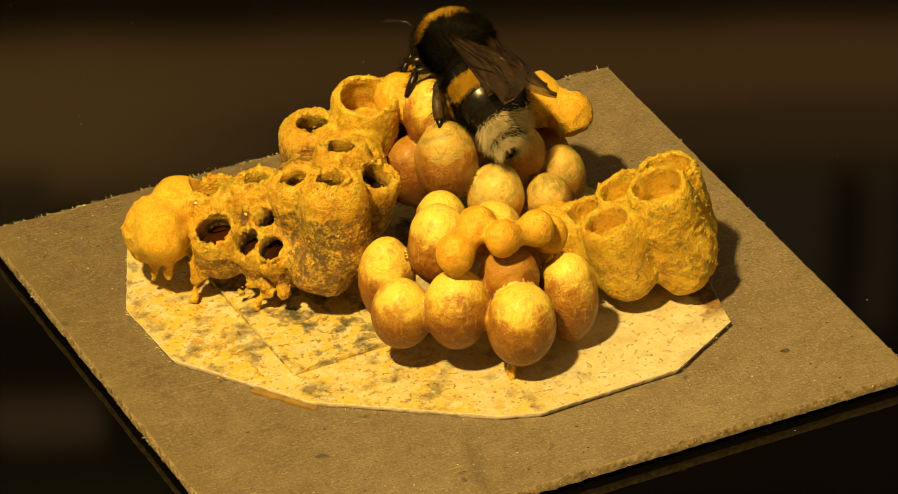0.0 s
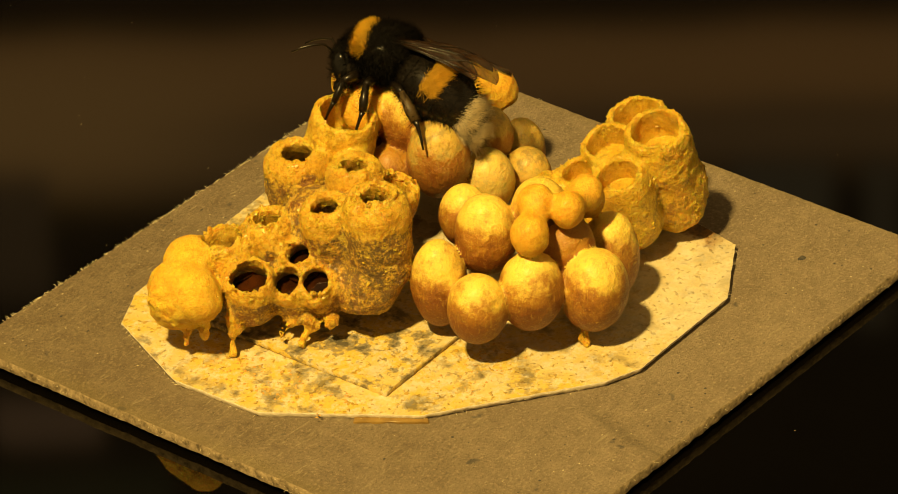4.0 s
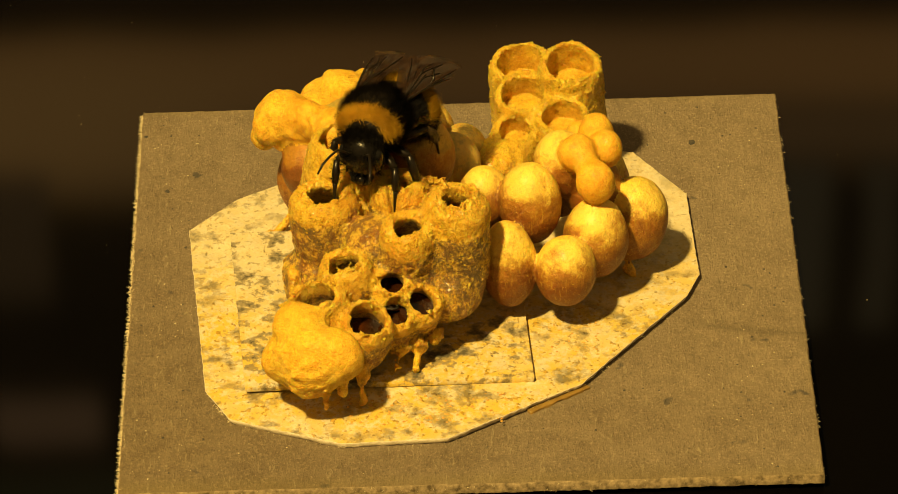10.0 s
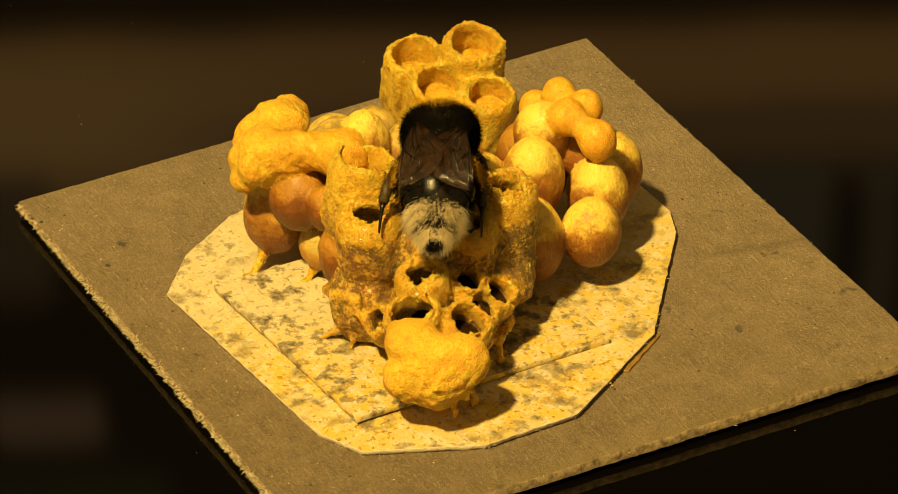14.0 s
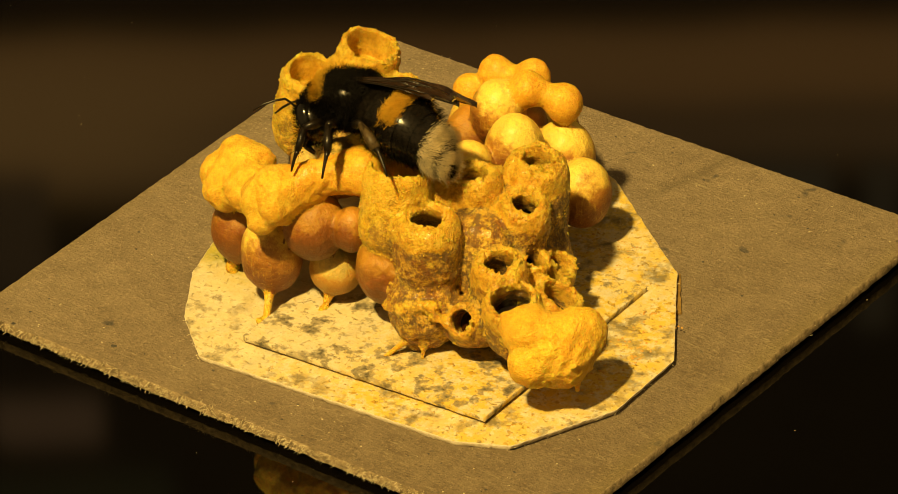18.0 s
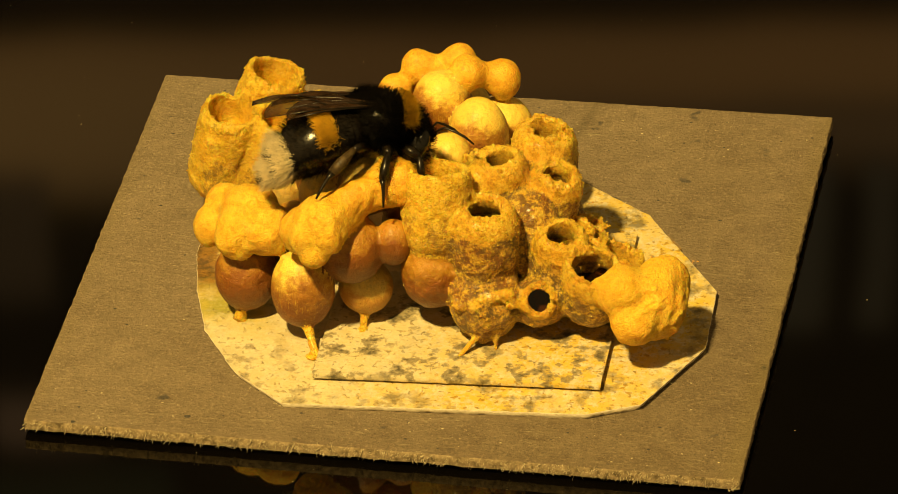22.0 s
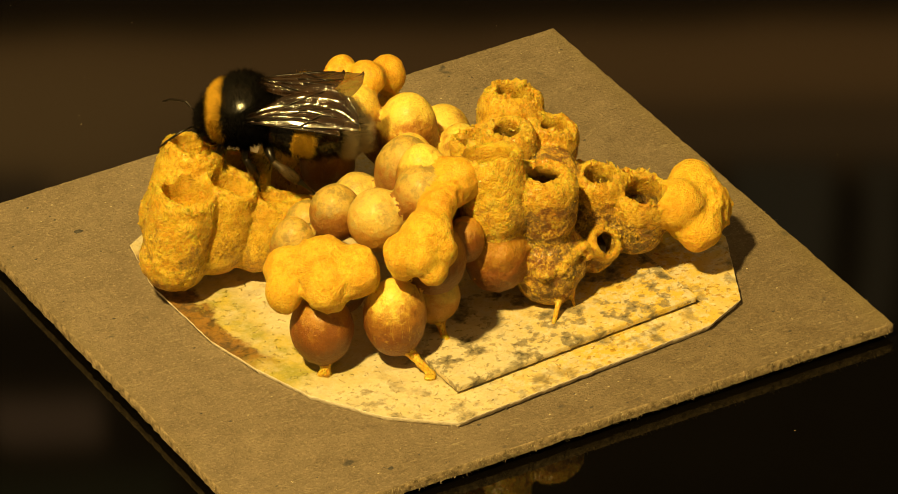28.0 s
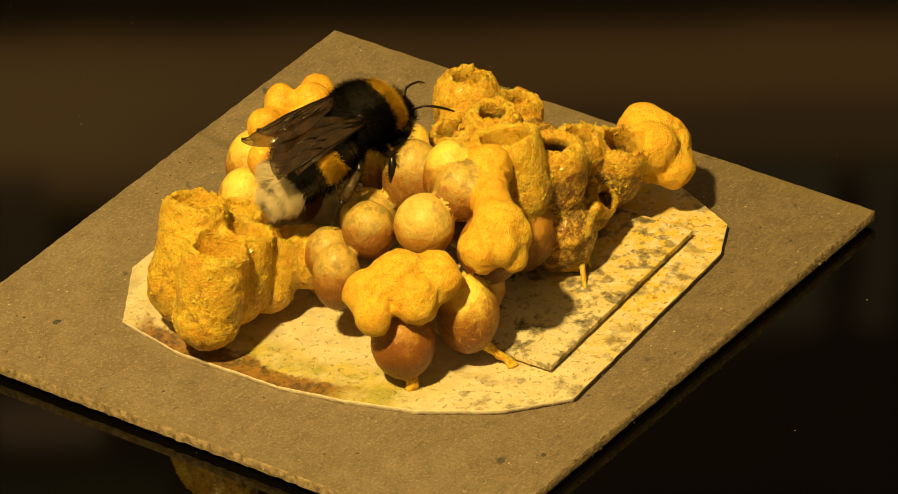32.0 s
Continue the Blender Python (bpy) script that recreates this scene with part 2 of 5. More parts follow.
def paper_material(name, mould, dust):
    m, nodes, links, b = material(name, 0.8, 0.3)
    v = coords(nodes, links)
    mid = noise_tex(nodes, links, v, 0.7, 5, 0.6)
    col = ramp(nodes, links, mid, [(0.35, (0.535, 0.478, 0.325)), (0.6, (0.64, 0.582, 0.425))])
    g = nodes.new("ShaderNodeSeparateXYZ")
    links.new(v, g.inputs[0])
    x = maths(nodes, links, "MULTIPLY", g.outputs["X"], 1000.0)
    y = maths(nodes, links, "MULTIPLY", g.outputs["Y"], 1000.0)
    # wax dust: a fine yellow sprinkling in drifts, then crumbs of ochre
    reach = ramp(nodes, links, maths(nodes, links, "MULTIPLY_ADD", x, -0.016, 0.5), [(0.36, (0.28, 0.28, 0.28)), (0.62, (1, 1, 1))])
    drift = ramp(nodes, links, noise_tex(nodes, links, v, 0.13, 5, 0.65), [(0.34, (0.35, 0.35, 0.35)), (0.54, (1, 1, 1))])
    wide_reach = reach
    reach = maths(nodes, links, "MULTIPLY", reach, drift)
    film = ramp(nodes, links, noise_tex(nodes, links, v, 0.75, 8, 0.78), [(0.42, (0, 0, 0)), (0.52, (dust, dust, dust))])
    col = mix(nodes, links, maths(nodes, links, "MULTIPLY", film, reach), col, (0.62, 0.43, 0.035))
    crumb = ramp(nodes, links, noise_tex(nodes, links, v, 1.4, 4, 0.6), [(0.60, (0, 0, 0)), (0.64, (dust, dust, dust))])
    col = mix(nodes, links, maths(nodes, links, "MULTIPLY", crumb, reach), col, (0.46, 0.27, 0.022))
    # grey mould: clustered soft blotches with dark hearts, and small spots
    patch = ramp(nodes, links, noise_tex(nodes, links, v, 0.10, 3, 0.5), [(0.36, (0.3, 0.3, 0.3)), (0.50, (1, 1, 1))])
    strip = ramp(nodes, links, maths(nodes, links, "MULTIPLY_ADD", y, 0.02, 0.5), [(0.74, (0, 0, 0)), (0.80, (1, 1, 1))])
    where = maths(nodes, links, "MULTIPLY", patch, maths(nodes, links, "MAXIMUM", wide_reach, strip))
    blot = noise_tex(nodes, links, v, 0.42, 6, 0.62)
    haze = ramp(nodes, links, blot, [(0.515, (0, 0, 0)), (0.555, (mould * 0.85,) * 3)])
    col = mix(nodes, links, maths(nodes, links, "MULTIPLY", haze, where), col, (0.205, 0.172, 0.105))
    spot = ramp(nodes, links, blot, [(0.575, (0, 0, 0)), (0.64, (mould, mould, mould))])
    col = mix(nodes, links, maths(nodes, links, "MULTIPLY", spot, where), col, (0.085, 0.075, 0.05))
    small_spot = ramp(nodes, links, noise_tex(nodes, links, v, 1.25, 3, 0.5), [(0.645, (0, 0, 0)), (0.675, (mould * 0.8,) * 3)])
    col = mix(nodes, links, maths(nodes, links, "MULTIPLY", small_spot, maths(nodes, links, "MULTIPLY_ADD", where, 0.6, 0.25)), col, (0.15, 0.125, 0.07))
    fleck = ramp(nodes, links, noise_tex(nodes, links, v, 2.3, 4, 0.65), [(0.585, (0, 0, 0)), (0.63, (0.7, 0.7, 0.7))])
    col = mix(nodes, links, maths(nodes, links, "MULTIPLY", fleck, maths(nodes, links, "MULTIPLY_ADD", reach, 0.5, 0.25)), col, (0.36, 0.25, 0.07))
    if mould < 0.6:
        # brown soaked rim and green-yellow bloom along one edge
        one = maths(nodes, links, "MULTIPLY_ADD", x, 0.931, maths(nodes, links, "MULTIPLY_ADD", y, 0.365, -23.51))
        two = maths(nodes, links, "MULTIPLY_ADD", x, 0.998, maths(nodes, links, "MULTIPLY_ADD", y, -0.061, -25.83))
        wild = maths(nodes, links, "MULTIPLY", maths(nodes, links, "SUBTRACT", noise_tex(nodes, links, v, 0.35, 6, 0.65), 0.5), 7.0)
        edge = maths(nodes, links, "ADD", maths(nodes, links, "MAXIMUM", one, two), wild)
        edge = maths(nodes, links, "MULTIPLY_ADD", edge, 0.05, 1.0)
        soak = ramp(nodes, links, edge, [(0.875, (0, 0, 0)), (0.92, (0.85, 0.85, 0.85)), (1.0, (0.9, 0.9, 0.9))])
        bloom = ramp(nodes, links, edge, [(0.62, (0, 0, 0)), (0.76, (0.9, 0.9, 0.9))])
        shift = maths(nodes, links, "MULTIPLY_ADD", maths(nodes, links, "ADD", y, wild), 0.02, 0.5)
        side = ramp(nodes, links, shift, [(0.06, (0, 0, 0)), (0.12, (1, 1, 1)), (0.56, (1, 1, 1)), (0.64, (0, 0, 0))])
        wide = ramp(nodes, links, shift, [(0.20, (0, 0, 0)), (0.34, (1, 1, 1)), (0.68, (1, 1, 1)), (0.80, (0, 0, 0))])
        lime = ramp(nodes, links, noise_tex(nodes, links, v, 0.4, 7, 0.75), [(0.42, (0.52, 0.41, 0.06)), (0.58, (0.31, 0.29, 0.035))])
        motley = ramp(nodes, links, noise_tex(nodes, links, v, 0.28, 8, 0.75), [(0.40, (0.3, 0.3, 0.3)), (0.56, (1, 1, 1))])
        bloom = maths(nodes, links, "MULTIPLY", bloom, motley)
        col = mix(nodes, links, maths(nodes, links, "MULTIPLY", bloom, wide), col, lime)
        rust = ramp(nodes, links, noise_tex(nodes, links, v, 0.8, 5, 0.7), [(0.40, (0.06, 0.025, 0.008)), (0.58, (0.26, 0.12, 0.018))])
        col = mix(nodes, links, maths(nodes, links, "MULTIPLY", soak, side), col, rust)
    links.new(col, b.inputs["Base Color"])
    bump(nodes, links, b, [(mid, 0.10), (crumb, 0.10), (noise_tex(nodes, links, v, 3.0, 3), 0.05)])
    return m


BOARD = board_material()
PAPER = paper_material("cream_card", 0.59, 0.9)
CARD = paper_material("mouldy_card", 0.95, 0.9)


def plain(name, a, b_, per_mm, rough, spec=0.5, bump_mm=0.03, metal=0.0):
    m, nodes, links, b = material(name, rough, spec)
    v = coords(nodes, links)
    n = noise_tex(nodes, links, v, per_mm, 5)
    links.new(ramp(nodes, links, n, [(0.3, a), (0.7, b_)]), b.inputs["Base Color"])
    bump(nodes, links, b, [(n, bump_mm)])
    return m


CUT_EDGE = plain("cut_card_edge", (0.50, 0.44, 0.33), (0.78, 0.71, 0.58), 1.6, 0.9, 0.2, 0.15)
BOARD_EDGE = plain("frayed_board_edge", (0.08, 0.06, 0.035), (0.36, 0.28, 0.18), 1.4, 0.95, 0.2, 0.2)
TAPE = plain("amber_glue", (0.17, 0.10, 0.025), (0.30, 0.19, 0.05), 0.6, 0.3)
CRUMB = plain("wax_crumb", (0.42, 0.20, 0.03), (0.62, 0.38, 0.07), 0.6, 0.5)
CHITIN = plain("black_chitin", (0.004, 0.0035, 0.003), (0.012, 0.009, 0.007), 2.0, 0.22, 0.5, 0.02)
EYE_MAT = plain("black_eye", (0.004, 0.004, 0.004), (0.008, 0.007, 0.006), 4.0, 0.12, 0.6, 0.01)
LEG_MAT = plain("dark_leg", (0.005, 0.004, 0.003), (0.014, 0.009, 0.005), 2.0, 0.3, 0.4, 0.03)
BASKET = plain("brown_leg_plate", (0.022, 0.014, 0.007), (0.10, 0.066, 0.026), 1.5, 0.5, 0.3)


def hair_material(name, colour, through, gloss=0.22):
    """Thin hair: light falls on it and shines through it."""
    m, nodes, links, b = material(name, 0.55, gloss)
    n = noise_tex(nodes, links, coords(nodes, links), 1.0, 3)
    col = ramp(nodes, links, n, [(0.35, tuple(c * 0.75 for c in colour)), (0.65, colour)])
    links.new(col, b.inputs["Base Color"])
    thin = nodes.new("ShaderNodeBsdfTranslucent")
    links.new(col, thin.inputs["Color"])
    both = nodes.new("ShaderNodeMixShader")
    both.inputs[0].default_value = through
    links.new(b.outputs[0], both.inputs[1])
    links.new(thin.outputs[0], both.inputs[2])
    links.new(both.outputs[0], nodes["Material Output"].inputs["Surface"])
    return m


HAIR_BLACK = hair_material("black_hair", (0.004, 0.0032, 0.0025), 0.05, 0.06)
HAIR_YELLOW = hair_material("yellow_hair", (0.78, 0.46, 0.03), 0.4)
HAIR_WHITE = hair_material("white_hair", (0.96, 0.83, 0.55), 0.5)
FIBRE = plain("paper_fibre", (0.36, 0.30, 0.18), (0.72, 0.65, 0.48), 1.0, 0.8, 0.2, 0.0)


def wing_material():
    m, nodes, links, b = material("brown_wing", 0.10, 1.0)
    v = coords(nodes, links)
    n = noise_tex(nodes, links, v, 0.8, 4)
    links.new(ramp(nodes, links, n, [(0.3, (0.010, 0.005, 0.0025)), (0.7, (0.045, 0.022, 0.008))]), b.inputs["Base Color"])
    b.inputs["Alpha"].default_value = 0.78
    b.inputs["Coat Weight"].default_value, b.inputs["Coat Roughness"].default_value = 0.8, 0.08
    bump(nodes, links, b, [(n, 0.2), (noise_tex(nodes, links, v, 0.5, 2), 0.3)])
    return m


WING = wing_material()


def glass_material():
    m, nodes, links, b = material("black_glass", 0.035, 0.5)
    v = coords(nodes, links)
    n = noise_tex(nodes, links, v, 0.02, 3)
    links.new(ramp(nodes, links, n, [(0.3, (0.0012, 0.001, 0.0008)), (0.7, (0.0022, 0.0018, 0.0013))]), b.inputs["Base Color"])
    return m


GLASS = glass_material()


# ---- mesh helpers ----
def link_mesh(name, verts, faces, mat, parent=None, label="", smooth=True, normals=None, kind=""):
    me = bpy.data.meshes.new(name)
    me.from_pydata([tuple(v) for v in verts], [], [tuple(f) for f in faces])
    me.materials.append(mat)
    if smooth:
        me.polygons.foreach_set("use_smooth", [True] * len(me.polygons))
    me.update()
    if normals is not None:
        me.normals_split_custom_set_from_vertices([tuple(n) for n in normals])
    ob = new(name, me)
    if parent:
        ob.parent = parent
    return tagged(ob, label, kind=kind)


def part(name, bm, mat, parent, label="", smooth=True):
    me = bpy.data.meshes.new(name)
    bm.to_mesh(me)
    bm.free()
    me.materials.append(mat)
    if smooth:
        me.polygons.foreach_set("use_smooth", [True] * len(me.polygons))
    ob = new(name, me)
    if parent:
        ob.parent = parent
    return tagged(ob, label)


def thing(name, base, label, category, group="", kind=""):
    """An Empty at a place on the board (mm)."""
    ob = new(name)
    ob.empty_display_size = 0.002
    ob.location = Vector(base) * MM
    return tagged(ob, label, category, group, kind)


# ---- solid shapes as distance fields, drawn as meshes ----
LATTICE = np.random.RandomState(7).rand(32, 32, 32)


def value_noise(p, per_mm):
    q = p * per_mm + 100.0
    i = np.floor(q).astype(int)
    f = q - i
    f = f * f * (3 - 2 * f)
    i0, i1 = i % 32, (i + 1) % 32
    out = 0
    for dx in (0, 1):
        wx = f[..., 0] if dx else 1 - f[..., 0]
        ix = (i1 if dx else i0)[..., 0]
        for dy in (0, 1):
            wy = f[..., 1] if dy else 1 - f[..., 1]
            iy = (i1 if dy else i0)[..., 1]
            for dz in (0, 1):
                wz = f[..., 2] if dz else 1 - f[..., 2]
                iz = (i1 if dz else i0)[..., 2]
                out = out + wx * wy * wz * LATTICE[ix, iy, iz]
    return out - 0.5


def frame_of(axis):
    a = np.array(axis, float)
    return a / np.linalg.norm(a)


class Egg:
    """An ellipsoid of revolution about an axis."""
    def __init__(self, name, c, r, h, axis=(0, 0, 1), mat=None, label="", rough=0.25, per=0.35, blend=None):
        self.name, self.c, self.r, self.h, self.a = name, np.array(c, float), r, h, frame_of(axis)
        self.mat, self.label, self.rough, self.per, self.blend = mat, label, rough, per, blend
        self.reach = max(r, h) + 1.0

    def solid(self, p):
        d = p - self.c
        s = d @ self.a
        rho2 = np.maximum((d * d).sum(-1) - s * s, 0)
        k0 = np.sqrt(rho2 / self.r**2 + s * s / self.h**2)
        k1 = np.sqrt(rho2 / self.r**4 + s * s / self.h**4) + 1e-9
        return k0 * (k0 - 1) / k1

    def age_at(self, p):
        return np.full(len(p), 0.8 if self.mat is WAX else 0.1)

    hollow, grit = None, 0.12


class Rod:
    """A tapered round rod between two places."""
    def __init__(self, name, a, b, ra, rb, mat=None, label="", rough=0.25, per=0.6, blend=None):
        self.name, self.p, self.q, self.ra, self.rb = name, np.array(a, float), np.array(b, float), ra, rb
        self.c = (self.p + self.q) / 2
        self.mat, self.label, self.rough, self.per, self.blend = mat, label, rough, per, blend
        self.reach = np.linalg.norm(self.q - self.p) / 2 + max(ra, rb) + 1.0

    def solid(self, p):
        v = self.q - self.p
        d = p - self.p
        t = np.clip(d @ v / (v @ v), 0, 1)
        return np.linalg.norm(d - t[..., None] * v, axis=-1) - (self.ra + (self.rb - self.ra) * t)

    def age_at(self, p):
        return np.full(len(p), 0.8 if self.mat is WAX else 0.1)

    hollow, grit = None, 0.12


class Cell:
    """An open cell: its mouth, the way it opens, radii of mouth, rim and body, and its depth."""
    def __init__(self, name, mouth, axis, ro, rim, body, depth, mat=None, label="", rough=0.8, per=0.55, thin=0.5, dome=2.4, blend=None, rag=1.1, floor=99.0):
        self.name, self.o, self.a = name, np.array(mouth, float), frame_of(axis)
        self.ro, self.rim, self.body, self.depth, self.thin, self.dome, self.blend, self.rag = ro, rim, body, depth, thin, dome, blend, rag
        self.mat, self.label, self.rough, self.per = mat, label, rough, per
        self.floor = floor
        self.c = self.o - self.a * depth * 0.45
        self.reach = depth * 0.55 + body + 1.5

    grit = 0.42

    def age_at(self, p):
        s, _ = self.parts_of(p)
        return np.clip((-s / self.depth - 0.18) / 0.26, 0, 1) * (1.0 if self.mat is WAX else 0.25)

    def parts_of(self, p):
        d = p - self.o
        s = d @ self.a
        rho = np.sqrt(np.maximum((d * d).sum(-1) - s * s, 0))
        return s, rho

    def solid(self, p):
        s, rho = self.parts_of(p)
        u = np.clip(-s / self.dome, 0, 1)
        u = np.sqrt(np.maximum(1 - (1 - u) ** 2, 0))
        r = self.rim + (self.body - self.rim) * u
        side = rho - r
        low = -self.depth + self.body
        bottom = np.sqrt(rho**2 + (s - low) ** 2) - self.body
        d = np.where(s < low, bottom, side)
        ragged = np.zeros_like(s)
        m = (np.abs(s) < 2.0) & (d < 2.0)
        q = p[m]
        ragged[m] = value_noise(q + 31.0, 1.1) * 1.0 + value_noise(q + 3.0, 2.4) * 0.8 + value_noise(q + 7.0, 0.35) * 0.8
        return np.maximum(d, s - ragged * self.rag)

    def hollow(self, p):
        s, rho = self.parts_of(p)
        u = np.clip((-s - 0.4) / (self.depth * 0.4), 0, 1)
        u = u * u * (3 - 2 * u)
        r = self.ro + (self.body - self.thin - self.ro) * u
        m = (rho < self.body + 1) & (s > -self.depth - 1)
        r[m] += value_noise(p[m] + 11.0, 0.9) * 0.3
        low = -self.depth + self.body
        bottom = np.sqrt(rho**2 + (s - low) ** 2) - (self.body - self.thin)
        d = np.where(s < low, bottom, rho - r)
        return np.maximum(np.maximum(d, s - 3.0), -s - self.floor + 0.25 * (self.body**2 - rho**2) / self.body)


def smooth_min(a, b, k):
    h = np.clip(0.5 + 0.5 * (b - a) / k, 0, 1)
    return b + (a - b) * h - k * h * (1 - h)


def nets(values, lo, h):
    """Surface nets: a quad mesh of the zero level of a grid of values."""
    inside = values < 0
    nx, ny, nz = values.shape
    corners = [(i, j, k) for i in (0, 1) for j in (0, 1) for k in (0, 1)]
    cube = lambda arr, c: arr[c[0]:nx - 1 + c[0], c[1]:ny - 1 + c[1], c[2]:nz - 1 + c[2]]
    count = sum(cube(inside, c).astype(np.int8) for c in corners)
    at = np.argwhere((count > 0) & (count < 8))
    number = np.full((nx - 1, ny - 1, nz - 1), -1)
    number[tuple(at.T)] = np.arange(len(at))
    total, hits = np.zeros((len(at), 3)), np.zeros(len(at))
    for a in corners:
        for axis in range(3):
            if a[axis]:
                continue
            b = list(a)
            b[axis] = 1
            va, vb = values[tuple((at + a).T)], values[tuple((at + b).T)]
            cross = (va < 0) != (vb < 0)
            t = np.where(cross, va / np.where(cross, va - vb, 1), 0)
            place = np.array(a, float)[None] + t[:, None] * (np.array(b) - a)[None]
            total += np.where(cross[:, None], place, 0)
            hits += cross
    verts = lo + (at + total / hits[:, None]) * h
    quads = []
    for axis in range(3):
        u, v = (axis + 1) % 3, (axis + 2) % 3
        n = [nx, ny, nz]
        sl0, sl1 = [slice(None)] * 3, [slice(None)] * 3
        sl0[axis], sl1[axis] = slice(0, n[axis] - 1), slice(1, n[axis])
        a, b = inside[tuple(sl0)], inside[tuple(sl1)]
        e = np.argwhere(a != b)
        e = e[(e[:, u] > 0) & (e[:, v] > 0) & (e[:, u] < n[u] - 1) & (e[:, v] < n[v] - 1)]
        flip = a[tuple(e.T)]
        q = []
        for du, dv in ((1, 1), (0, 1), (0, 0), (1, 0)):
            c = e.copy()
            c[:, u] -= du
            c[:, v] -= dv
            q.append(number[tuple(c.T)])
        q = np.stack(q, 1)
        q[~flip] = q[~flip][:, ::-1]
        quads.append(q)
    return verts, np.concatenate(quads)


def build_nest(owner, base, shapes, h=0.26, blend=0.55, grains=0):
    """Draws shapes that have grown together: one mesh for each shape, under owner."""
    base = np.array(base, float)
    lo = np.min([s.c - s.reach for s in shapes], 0)
    hi = np.max([s.c + s.reach for s in shapes], 0)
    size = np.ceil((hi - lo) / h).astype(int) + 2
    field = np.full(size, 9.0)
    near = np.zeros(size, int)
    best = np.full(size, 9.0)

    def box_of(s, grow=0.0):
        a = np.clip(np.floor((s.c - s.reach - grow - lo) / h).astype(int), 0, size)
        b = np.clip(np.ceil((s.c + s.reach + grow - lo) / h).astype(int) + 1, 0, size)
        sl = tuple(slice(x, y) for x, y in zip(a, b))
        g = np.stack(np.meshgrid(*[lo[i] + h * np.arange(a[i], b[i]) for i in range(3)], indexing="ij"), -1)
        return sl, g

    for n, s in enumerate(shapes):
        sl, g = box_of(s)
        d = s.solid(g)
        if s.rough:
            m = np.abs(d) < 1.6
            q = g[m]
            d[m] += s.rough * (0.75 * value_noise(q + n * 3.7, s.per) + 0.34 * value_noise(q, s.per * 3.3) + s.grit * (0.8 * value_noise(q + 5.0, 2.3) + 0.6 * value_noise(q + 9.0, 3.7)))
        mine = d < best[sl]
        near[sl][mine] = n
        best[sl] = np.minimum(best[sl], d)
        field[sl] = smooth_min(field[sl], d, s.blend or blend)
    for s in shapes:
        if s.hollow:
            sl, g = box_of(s, 1.0)
            field[sl] = np.maximum(field[sl], -s.hollow(g))
    verts, quads = nets(field, lo, h)
    # normals from the field's slope
    grad = np.gradient(field, h)
    idx = np.clip((verts - lo) / h, 0, np.array(size) - 1.001)
    i0 = np.floor(idx).astype(int)
    f = idx - i0
    norm = np.zeros_like(verts)
    for dx in (0, 1):
        for dy in (0, 1):
            for dz in (0, 1):
                w = (f[:, 0] if dx else 1 - f[:, 0]) * (f[:, 1] if dy else 1 - f[:, 1]) * (f[:, 2] if dz else 1 - f[:, 2])
                at = tuple((i0 + (dx, dy, dz)).T)
                norm += w[:, None] * np.stack([g[at] for g in grad], -1)
    norm /= np.linalg.norm(norm, axis=1, keepdims=True) + 1e-9
    who = near[tuple(np.round(idx).astype(int).T)]
    face_who = who[quads[:, 0]]
    # how old and soiled the wax is: the low parts of cells, blended where shapes meet
    age, share = np.zeros(len(verts)), np.full(len(verts), 1e-9)
    for s in shapes:
        m = np.linalg.norm(verts - s.c, axis=1) < s.reach + 1.5
        w = np.exp(-np.maximum(s.solid(verts[m]), 0) / 0.4)
        age[m] += w * s.age_at(verts[m])
        share[m] += w
    age /= share
    made = []
    for n, s in enumerate(shapes):
        q = quads[face_who == n]
        if len(q) < 4:
            continue
        used, flat = np.unique(q, return_inverse=True)
        flat = flat.reshape(q.shape)
        ob = link_mesh(s.name, (verts[used] - base) * MM, flat, s.mat, owner, s.label, True, norm[used])
        ob.data.attributes.new("age", "FLOAT", "POINT").data.foreach_set("value", age[used])
        made.append(ob)
    if grains:
        # loose grains of wax that stick to the cells, thickest on the rims
        rnd = np.random.RandomState(len(shapes))
        weight = np.array([1.0 if isinstance(s, Cell) else 0.35 if s.mat in (WAX, WAX_CLEAN) else 0.05 for s in shapes])[who]
        for s in shapes:
            if isinstance(s, Cell):
                along, _ = s.parts_of(verts)
                weight = np.where((np.abs(along) < 0.9) & (who == shapes.index(s)), weight * 3.0, weight)
        weight = weight * (norm[:, 2] > -0.5)
        pick = rnd.choice(len(verts), grains, p=weight / weight.sum())
        size = 0.07 + 0.2 * rnd.rand(grains) ** 3
        jag = rnd.uniform(0.5, 1.4, (grains, 6, 1))
        corner = np.array([(1, 0, 0), (-1, 0, 0), (0, 1, 0), (0, -1, 0), (0, 0, 1), (0, 0, -1)], float)
        turn = np.linalg.qr(rnd.randn(grains, 3, 3))[0]
        pts = verts[pick][:, None] + norm[pick][:, None] * size[:, None, None] * -0.25 + np.einsum("kc,gcd->gkd", corner, turn) * jag * size[:, None, None]
        tri = np.array([(0, 2, 4), (2, 1, 4), (1, 3, 4), (3, 0, 4), (2, 0, 5), (1, 2, 5), (3, 1, 5), (0, 3, 5)])
        faces = (tri[None] + 6 * np.arange(grains)[:, None, None]).reshape(-1, 3)
        link_mesh("wax_grit", (pts.reshape(-1, 3) - base) * MM, faces, WAX_CLEAN, owner, "crumbs of wax stuck to the cells", False, None, "stuff")
    return made


